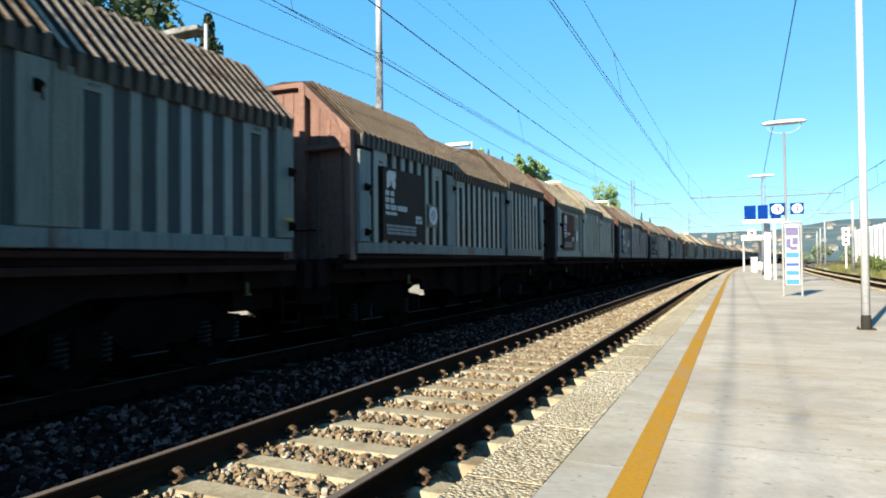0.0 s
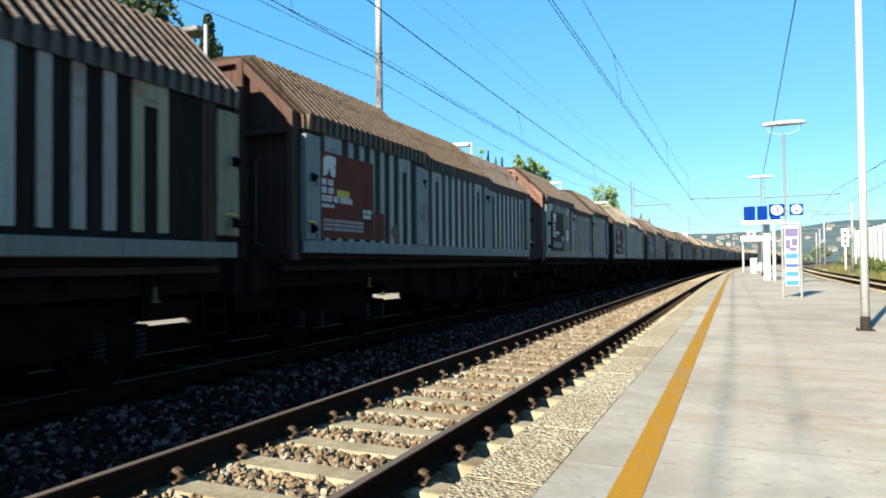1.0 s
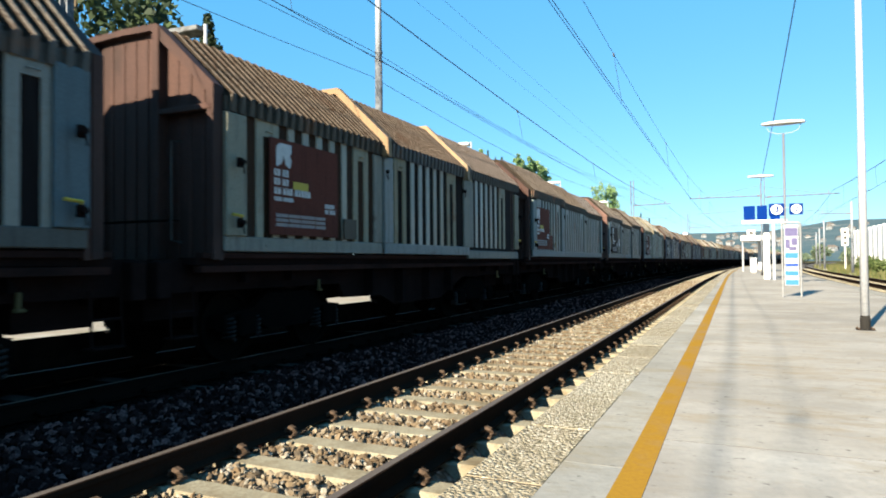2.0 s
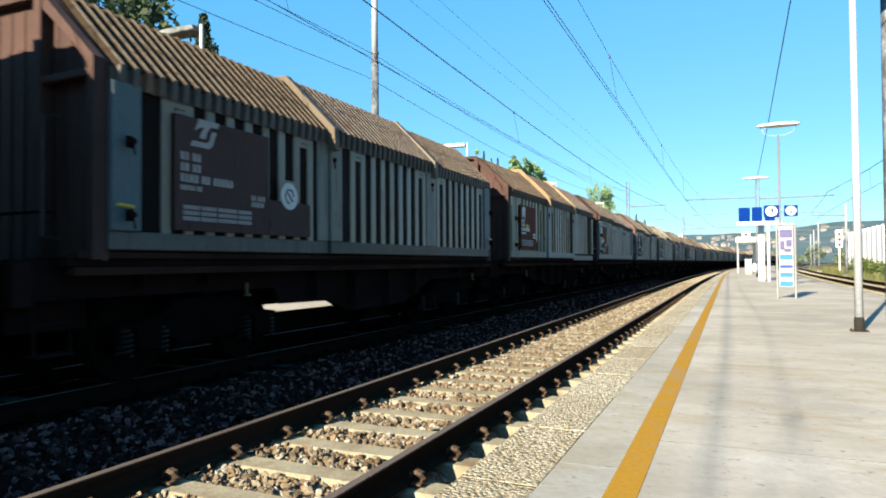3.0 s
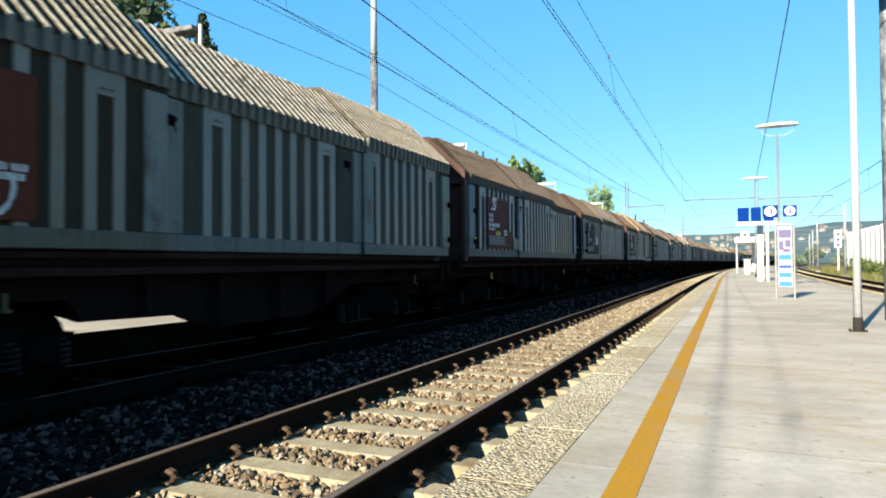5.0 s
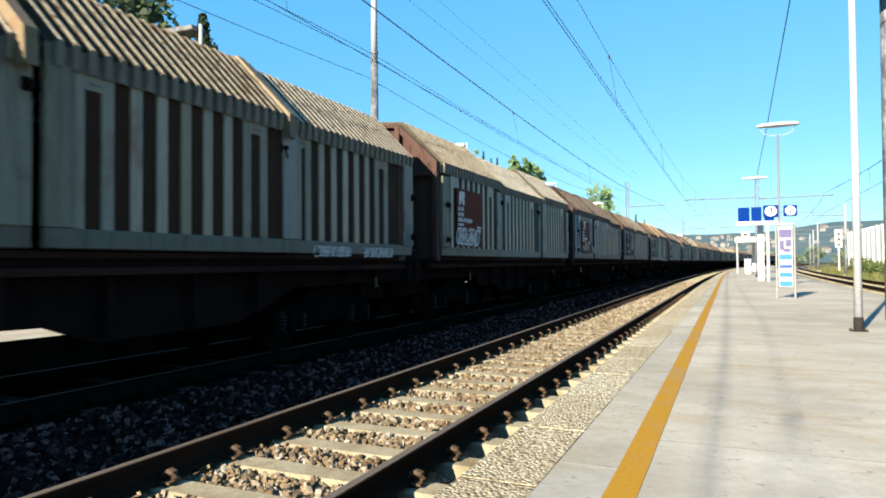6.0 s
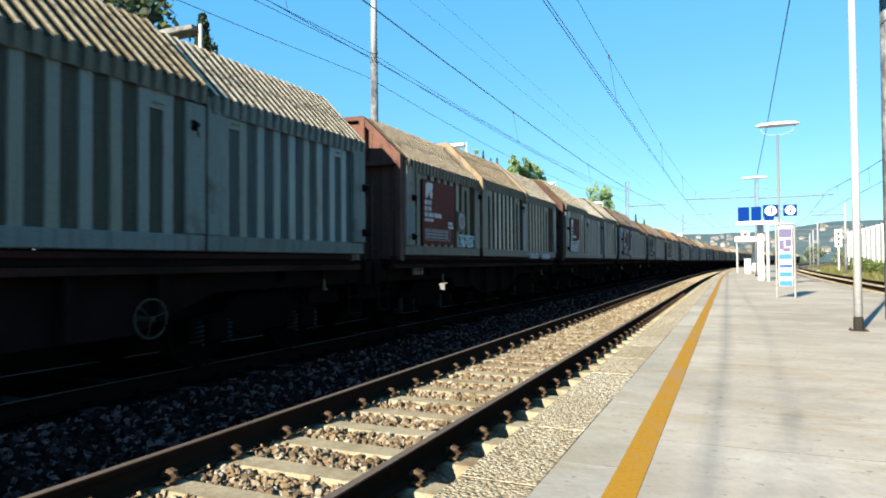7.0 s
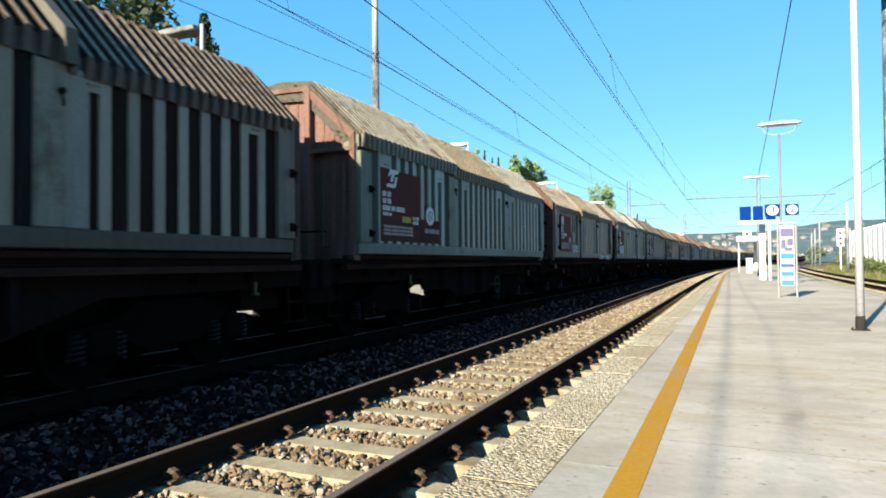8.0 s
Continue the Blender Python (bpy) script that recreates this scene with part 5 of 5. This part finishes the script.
# ---------------------------------------------------------------- overhead line
def mast(s, lat, z0, top, reach, label, lattice=True, thick=0.15):
    """A lattice mast with its cantilever tubes."""
    t = holder("catenary_mast", line_pose(s, lat, z0), label, "catenary mast", "catenary masts")
    if lattice:
        for x in (-0.13, 0.13):
            part("channel", boxes((x - 0.03, x + 0.03, -0.09, 0.09, 0, top), bevel=0.006), M_MAST, t)
        bm, z, d = bmesh.new(), 0.4, 1
        while z + 0.5 < top:
            tube(bm, [(-0.12 * d, -0.07, z), (0.12 * d, -0.07, z + 0.5)], 0.014, 4)
            z, d = z + 0.5, -d
        part("lacing", bm, M_MAST, t)
    else:
        joint = 7.62 if top > 8 and thick > 0.1 else top * 0.45
        part("tube_mast", tube(bmesh.new(), [(0, 0, 0), (0, 0, joint * 0.5), (0, 0, joint)], thick * 0.9, 12, thick * 0.72), M_MAST, t, "mottled grey steel mast", True)
        part("upper_mast", tube(bmesh.new(), [(0, 0, joint), (0, 0, (joint + top) / 2), (0, 0, top)], thick * 0.66, 12, thick * 0.58), M_MAST_PALE, t, "paler upper length of the mast", True)
        for z in (joint - 0.06, joint + 0.2):
            part("band", lathe(bmesh.new(), [(thick * 0.8, z), (thick * 0.8, z + 0.07)], 12), M_MAST, t)
    if thick > 0.14:
        part("foot", boxes((-0.3, 0.3, -0.3, 0.3, -0.3, 0.18), bevel=0.03), M_SLABS, t)
    for x, z in reach:
        d = 1 if x > 0 else -1
        part("cantilever", tube(bmesh.new(), [(d * 0.12, 0, z), (x, 0, z + 0.05)], 0.042, 8), M_MAST, t)
        part("strut", tube(bmesh.new(), [(d * 0.12, 0, z + 0.9), (x * 0.8, 0, z + 0.06)], 0.014, 6), M_MAST, t)
        part("steady_arm", tube(bmesh.new(), [(d * 0.12, 0, z - 1.15), (x * 0.9, 0, z - 1.35)], 0.02, 6), M_MAST, t)
        for k in (0.28, 0.42):
            part("insulator", lathe(bmesh.new(), [(0.035, 0), (0.07, 0.05), (0.035, 0.1), (0.07, 0.15), (0.035, 0.2)], 10, Matrix.Translation((d * k, 0, z + 0.01)) @ Matrix.Rotation(math.pi / 2, 4, "Y")), M_INSUL, t)
        part("hanger", tube(bmesh.new(), [(x * 0.86, 0, z), (x * 0.86, 0, z + 0.35)], 0.02, 6), M_INSUL, t)
    return t


mast(13.66, -6.98, -0.3, 10.3, [], "round grey catenary mast beside the far platform", False)
mast(62.4, -7.0, -0.3, 9.4, [(3.6, 6.95)], "grey lattice catenary mast further along the line")
mast(112.0, -7.0, -0.3, 9.4, [(3.6, 6.95)], "distant lattice catenary mast")
mast(58.0, 4.45, 0.25, 8.2, [(-5.8, 6.38), (5.6, 6.25)], "grey lattice catenary mast standing on the island platform")
mast(9.6, 5.14, 0.25, 11.2, [], "round grey mast standing near the lamp post", False, 0.13)
mast(7.5, -12.3, -0.3, 11.0, [], "pale lattice mast behind the far platform")
mast(108.0, 4.45, 0.25, 8.2, [(-5.8, 6.25), (5.6, 6.15)], "distant lattice catenary mast on the platform")


def wire(name, label, pts, r, group="overhead wires"):
    return thing(name, tube(bmesh.new(), pts, r, 5), M_WIRE, label, "overhead wire", group)


def span(lat0, z0, lat1, z1, s0, s1, sag, n=10):
    return [on_line(s0 + (s1 - s0) * i / n, lat0 + (lat1 - lat0) * i / n, z0 + (z1 - z0) * i / n - sag * 4 * (i / n) * (1 - i / n)) for i in range(n + 1)]


def overhead(lat, supports, contact_z, messenger_z, sag, label, stagger=0.18, side=0.12, thick=0.008, pair=(-0.028, 0.028)):
    con, mes = [], []
    for i, (a, b) in enumerate(zip(supports, supports[1:])):
        st = stagger if i % 2 else -stagger
        con += span(lat + side + st, contact_z, lat + side - st, contact_z, a, b, 0.03)[:-1]
        mes += span(lat, messenger_z, lat, messenger_z, a, b, sag)[:-1]
    t = holder("overhead_line", Matrix(), label, "overhead line", "overhead lines")
    for d in pair:
        part("contact_wire", tube(bmesh.new(), [c + Vector((d, 0, 0)) for c in con], 0.0065, 5), M_WIRE, t)
    part("messenger_wire", tube(bmesh.new(), mes, thick, 5), M_WIRE, t)
    for c, m in list(zip(con, mes))[1::2]:
        part("clamp", boxes((m.x - 0.018, m.x + 0.018, m.y - 0.04, m.y + 0.04, m.z - 0.05, m.z + 0.02)), M_WIRE, t)
    for c, m in list(zip(con, mes))[1::2]:
        part("dropper", tube(bmesh.new(), [c, m], 0.005, 4), M_WIRE, t)


overhead(0.0, [-70, -6, 58, 108, 158], 5.2, 6.95, 0.68, "contact and messenger wires over the near track", 0.2, 0.10, 0.0058)
overhead(TRAIN_LAT, [-60, -1, 62.4, 112, 160], 5.35, 6.9, 0.6, "contact and messenger wires over the train", 0.18, 0.12, 0.014, (0.0,))
overhead(RIGHT_LAT, [-70, -6, 58, 108, 158], 5.2, 6.85, 0.7, "contact and messenger wires over the farther track", 0.18, 0.12, 0.017)
for lat, z, sag in ((-6.98, 7.50, 0.45), (-7.02, 7.40, 0.5), (-7.2, 6.85, 0.75)):
    wire("feeder_cable", "dark feeder cable strung from mast to mast", span(lat, z, lat, z, -36, 13.55, sag)[:-1] + span(lat, z, lat, z + 0.7, 13.55, 62.4, sag), 0.008)
for lat, z in ((-4.63, 8.0), (-3.96, 8.0)):
    wire("return_wire", "thin wire strung high over the train", span(lat, z, lat, z, -30, 62.4, 0.1), 0.0035)
wire("earth_cable", "dark cable strung between the platform masts", [(4.6, -12, 10.9), (4.5, 0, 10.2), (4.45, 19, 9.15), (4.45, 33, 8.2), (4.45, 45, 7.65), (4.5, 58, 7.3)], 0.018)


# ---------------------------------------------------------------- trees
def leaf_cloud(name, mat, centres, n, size, seed, parent, label, power=0.7):
    """Many small leaves scattered in clumps."""
    rng = np.random.default_rng(seed)
    c = np.array([x[:3] for x in centres], float)
    r = np.array([x[3:6] for x in centres], float)
    w = r.prod(1) ** power
    i = rng.choice(len(c), n, p=w / w.sum())
    d = rng.normal(size=(n, 3))
    d /= np.linalg.norm(d, axis=1, keepdims=True)
    p = c[i] + d * r[i] * (rng.uniform(0.1, 1.25, (n, 1)) ** 0.6)
    u = rng.normal(size=(n, 3))
    u /= np.linalg.norm(u, axis=1, keepdims=True)
    v = np.cross(u, rng.normal(size=(n, 3)))
    v /= np.linalg.norm(v, axis=1, keepdims=True)
    s = size * rng.uniform(0.6, 1.35, (n, 1))
    q = np.stack([p - u * s, p + v * s * 0.55, p + u * s, p - v * s * 0.55], 1).reshape(-1, 3)
    me = bpy.data.meshes.new(name)
    me.from_pydata(q.tolist(), [], np.arange(4 * n).reshape(-1, 4).tolist())
    me.materials.append(mat)
    ob = new(name, me)
    ob.parent = parent
    return tagged(ob, label)


def tree(x, y, h, r, seed, n=9000, size=0.11, label="broad-leaved tree behind the far platform", leaf=None):
    rng = random.Random(seed)
    t = holder("tree", pose(x, y, -0.6), label, "tree", "trees behind the station")
    bm = bmesh.new()
    tube(bm, [(0, 0, 0), (0.1, 0.05, h * 0.3), (0.05, -0.1, h * 0.55), (0.15, 0, h * 0.85)], 0.028 * h, 8, 0.006 * h)
    clumps = []
    for i in range(70):
        a, z, k = rng.uniform(0, 6.28), rng.uniform(0.28, 0.98), r * rng.uniform(0.05, 1.0) ** 0.5
        k *= max(0.15, 1.0 - abs(z - 0.58) * 1.75)
        e = Vector((k * math.cos(a), k * math.sin(a), h * z))
        if i % 5 == 0:
            tube(bm, [(0.08, 0, h * (z - 0.16)), (e * 0.5 + Vector((0, 0, h * (z - 0.06) / 2))), e], 0.006 * h, 5, 0.0015 * h)
        q = rng.uniform(0.14, 0.30) * r
        clumps.append((*e, q, q, q * 1.1))
    part("trunk", bm, M_BARK, t, "brown trunk with limbs")
    leaf_cloud("crown", leaf or M_LEAF, clumps, n, size, seed, t, "loose green crown with gaps")
    return t


def cypress(x, y, h, r, seed, n=3500):
    t = holder("cypress", pose(x, y, -0.6), "dark slender cypress behind the far platform", "tree", "trees behind the station")
    part("trunk", tube(bmesh.new(), [(0, 0, 0), (0, 0, h * 0.9)], 0.1, 6, 0.02), M_BARK, t)
    rng = random.Random(seed)
    cl = []
    for i in range(22):
        z = 0.08 + 0.9 * i / 21
        k = r * min(1.0, (1.04 - z) * 2.8) * rng.uniform(0.75, 1.05)
        cl.append((rng.uniform(-0.1, 0.1) * r, rng.uniform(-0.1, 0.1) * r, h * z, k, k, h * 0.06))
    leaf_cloud("crown", M_CYPRESS, cl, n, 0.12, seed, t, "dense dark foliage", 0.15)


# Dark leaves paint these crowns' shadow side; the light tree is the sunlit part.
tree(-19.5, 12.8, 15.0, 3.6, 11, 3000, 0.19)
tree(-22.5, 17.9, 15.0, 4.5, 12, 3000, 0.21)
tree(-26.0, 13.5, 17.0, 4.0, 13, 5000, 0.2, "sunlit broad-leaved tree behind the far platform", M_LEAF_LIGHT)
cypress(-25.05, 25.3, 15.7, 1.8, 21, 26000)
for i, (x, y, h, r) in enumerate(((-25.5, 70, 15.2, 0.9), (-23.3, 78, 15.1, 1.0), (-23.6, 80, 14.9, 0.9), (-23.2, 82, 15.3, 1.2), (-22.8, 84, 15.2, 1.5), (-22.9, 87, 14.8, 1.4), (-22.5, 89, 14.6, 1.5),
                                 (-19.6, 112, 13.8, 2.0), (-18.8, 115, 15.0, 2.4), (-18.0, 117, 13.9, 2.0), (-22, 150, 12.5, 3))):
    tree(x, y, h + (1.0 if 75 < y < 100 else 1.5 if y > 100 else 0.4), r * 1.15, 30 + i, 3000, 0.17, "sunlit tree beyond the train", M_LEAF_LIGHT)
for i, (x, y, h) in enumerate(((-24.5, 70, 14.7), (-23.9, 71, 13.9), (-23.4, 72, 14.2), (-16, 140, 11.6), (-14.5, 142, 10.6), (-25.9, 38, 14.0))):
    cypress(x, y, h, 0.6, 60 + i, 5000)


# ---------------------------------------------------------------- distance
SIGNAL_LAT = -12.8


def signal(s, lat, top, label):
    t = holder("rail_signal", line_pose(s, lat, -0.3), label, "rail signal", "rail signals")
    part("post", tube(bmesh.new(), [(0, 0, 0), (0, 0, top)], 0.09, 8), M_WHITE, t)
    head = part("head", boxes((-0.42, 0.42, 0.0, 0.3, top - 0.3, top + 2.1), bevel=0.06), M_WHITE, t, "white signal head")
    for i in range(3):
        part("lens", lathe(bmesh.new(), [(0.22, 0.0), (0.22, 0.16), (0.18, 0.17)], 14, Matrix.Translation((0, 0.01, top + 0.1 + i * 0.72)) @ Matrix.Rotation(math.pi / 2, 4, "X")), M_BLACK, head, "dark hooded lens")


signal(100.0, 14.3, 3.6, "white three-lamp signal beside the farther track")
signal(150.0, SIGNAL_LAT, 5.6, "white signal above the distant wagons")

M_HALL = worn("white_cladding", (0.496, 0.5022, 0.496), (0.4092, 0.4216, 0.4216), (0.4588, 0.465, 0.465), 0.6, 0, 0.4, (1, 1, 0.3), 0.5, 0.8, 8, 0.1)


def shed():
    """A long white hall behind the farther track, with rounded fins along its side."""
    t = holder("white_hall", pose(33.5, 0, -0.6), "long white hall with rows of round-topped fins", "hall")
    part("wall", boxes((0.8, 24, 96, 216, 0, 7.6), bevel=0.1), M_HALL, t, "white clad wall")
    for i in range(21):
        bm = prism(bmesh.new(), [(-1.7, 0), (1.7, 0), (1.7, 8.4), (1.3, 9.3), (0.0, 9.9), (-1.3, 9.3), (-1.7, 8.4)], "x", -0.5, 0.8)
        bmesh.ops.translate(bm, vec=(0, 98 + i * 5.9, 0), verts=bm.verts)
        part("fin", bm, M_HALL, t)


shed()
for s, lat, top in ((75, 12.7, 7.5), (110, 12.4, 7.4), (131, 12.6, 7.2), (150, 12.5, 7.2), (175, 12.6, 7.2)):
    mast(s, lat, -0.4, top, [(-3.0, 6.3)], "distant pale steel catenary mast", False, 0.17)

bm = bmesh.new()
rng = np.random.default_rng(77)
pts, fc = [], []
for i in range(7000):
    s, lat = rng.uniform(25, 170), rng.uniform(12.0, 20)
    p = on_line(s, lat, -0.6)
    h, a = rng.uniform(0.25, 1.1) * (0.7 + 0.6 * noise.noise(Vector((p.x * 0.2, p.y * 0.1, 0)))), rng.uniform(0, 6.28)
    w, lean = rng.uniform(0.03, 0.09), rng.uniform(-0.3, 0.3)
    b = len(pts)
    pts += [(p.x - w * math.cos(a), p.y - w * math.sin(a), p.z), (p.x + w * math.cos(a), p.y + w * math.sin(a), p.z), (p.x + lean * h, p.y + lean * h * 0.5, p.z + h)]
    fc.append((b, b + 1, b + 2))
bm.free()
me = bpy.data.meshes.new("tall_grass")
me.from_pydata(pts, [], fc)
me.materials.append(M_GRASS)
tagged(new("tall_grass", me), "tall dry grass and weeds beside the farther track", "grass", kind="stuff")
for i, (s, lat, h) in enumerate(((62, 15, 1.6), (70, 17, 1.9), (84, 16, 1.8), (96, 18, 2.1), (110, 17.5, 2.0), (125, 19, 2.4), (52, 16, 1.5))):
    p = on_line(s, lat)
    t = holder("shrub", pose(p.x, p.y, -0.6), "green shrub beside the farther track", "shrub", "shrubs beside the track")
    rr = random.Random(i)
    leaf_cloud("foliage", M_LEAF_MID, [(rr.uniform(-1, 1), rr.uniform(-1, 1), h * rr.uniform(0.2, 0.75), 0.8, 0.8, h * 0.3) for _ in range(7)], 1400, 0.12, 200 + i, t, "")
    part("stems", tube(bmesh.new(), [(0, 0, 0), (0.1, 0.1, h * 0.6)], 0.05, 5, 0.02), M_BARK, t)

# Bluish base colours carry the haze of distance on the hills.
M_HILL = worn("hazy_wooded_hill", (0.055, 0.090, 0.106), (0.074, 0.106, 0.118), (0.044, 0.077, 0.092), 1.0, 0, 0.02, (1, 1, 1), 0.42, 0.6, 0.06, 0.1, True)
bm = bmesh.new()
cols = []


def hill_height(az):
    k = max(0.0, min(1.0, (math.degrees(az) - 2.5) / 5.0))
    return 78 + 20 * k + 14 * noise.noise(Vector((math.degrees(az) * 0.09, 3.1, 0))) + 4 * noise.noise(Vector((math.degrees(az) * 0.4, 9.1, 0)))


SLOPE = ((700, 0.0), (1100, 0.33), (1550, 0.78), (1900, 1.0), (2400, 0.0))
for i in range(241):
    az = radians(-75 + 150 * i / 240)
    cols.append([bm.verts.new((EYE.x + d * math.sin(az), d * math.cos(az), hill_height(az) * f - 0.7)) for d, f in SLOPE])
for a, b in zip(cols, cols[1:]):
    for j in range(4):
        bm.faces.new((a[j], b[j], b[j + 1], a[j + 1]))
thing("backdrop", bm, M_HILL, "low wooded hills on the horizon, tinted blue as haze", "hills", kind="structure", smooth=True)


# House wall and roof colours are greyed to carry the distance haze.
def house(x, y, z, w, d, h, turn, col, i):
    t = holder("distant_house", pose(x, y, z, 0, 0, turn), "pale distant town house with a tiled roof", "house", "houses of the town")
    part("wall", boxes((-w / 2, w / 2, -d / 2, d / 2, 0, h)), plain("plaster_%d" % (i % 3), col, 0.9), t, "pale rendered wall")
    bm = prism(bmesh.new(), [(-w / 2 - 0.5, h + 0.01), (w / 2 + 0.5, h + 0.01), (0, h + 2.4)], "y", -d / 2 - 0.5, d / 2 + 0.5)
    part("roof", bm, plain("roof_tiles", (0.125, 0.11, 0.10), 0.9), t, "red-brown tiled roof")
    for fl in range(int(h // 3.2)):
        for c in range(3):
            xx = -w / 2 + (c + 0.5) * w / 3
            part("window", boxes((xx - 0.6, xx + 0.6, -d / 2 - 0.08, -d / 2 - 0.002, 1.2 + fl * 3.2, 2.7 + fl * 3.2)), plain("dark_window", (0.06, 0.07, 0.08), 0.2), t)


hr = random.Random(4)
for i in range(95):
    az = radians(hr.uniform(-7.0, 9.5))
    d = hr.uniform(780, 1480)
    f = (d - 700) / 400 * 0.33 if d < 1100 else 0.33 + (d - 1100) / 450 * 0.45
    house(EYE.x + d * math.sin(az), d * math.cos(az), hill_height(az) * f - 1.5, hr.uniform(5, 10), 6, hr.choice((3.6, 4.6, 6.6)), hr.uniform(-30, 30), [(0.19, 0.205, 0.215), (0.25, 0.26, 0.265), (0.14, 0.155, 0.17)][i % 3], i)
for i in range(34):
    az = radians(hr.uniform(-6, 10))
    d = hr.uniform(330, 620)
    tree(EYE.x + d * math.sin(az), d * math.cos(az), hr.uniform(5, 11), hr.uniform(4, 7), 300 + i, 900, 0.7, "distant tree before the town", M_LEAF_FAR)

# ---------------------------------------------------------------- paving, piece by piece
M_COPING = gravel("pebbled_coping", (0.21, 0.1814, 0.1265), (0.3276, 0.2916, 0.2178), (0.4935, 0.4644, 0.385), 52, 0.6, 0.3, 0.10)
COPING = finish(boxes((1.565, 1.928, 0.008, 1.012, 0.05, 0.252)), "edge_slab", M_COPING)
NARROW = finish(boxes((1.930, 2.30, 0.0015, 1.4985, 0.2, 0.2505)), "paving_slab", M_SLABS)
WIDE = finish(boxes((2.303, 6.145, 0.004, 2.996, 0.2, 0.2505)), "cast_bay", M_CONC)
M_DIRT = worn("joint_dirt", (0.072, 0.06, 0.048), (0.042, 0.036, 0.03), None, 1.0, 0, 4)
EDGE_JOINT = finish(boxes((1.567, 1.926, -0.0078, 0.0078, 0.05, 0.2505)), "joint_filling", M_DIRT)
BAY_JOINT = finish(boxes((2.305, 6.143, -0.0038, 0.0038, 0.2, 0.2500)), "joint_filling", M_DIRT)
edge = holder("platform_edge", Matrix(), "pebbled concrete edge slabs along the platform", "platform edge", kind="structure")
s = 0.62 - 15 * 1.02
while s < 110:
    use("edge_slab", COPING, None, edge, line_pose(s, 0, random.uniform(-0.003, 0.003)) @ pose(0, 0, 0, 0, 0, random.uniform(-0.25, 0.25)))
    if s < 30:
        use("joint_filling", EDGE_JOINT, None, edge, line_pose(s, 0, 0))
    s += 1.02
s = -15.0
while s < 100:
    use("paving_slab", NARROW, None, platform, line_pose(s, 0, 0))
    s += 1.5
s = -15.0
while s < 100:
    use("cast_bay", WIDE, None, platform, line_pose(s + 0.6, 0, 0))
    if s < 30:
        use("joint_filling", BAY_JOINT, None, platform, line_pose(s + 0.6, 0, 0))
    s += 3.0

motions()
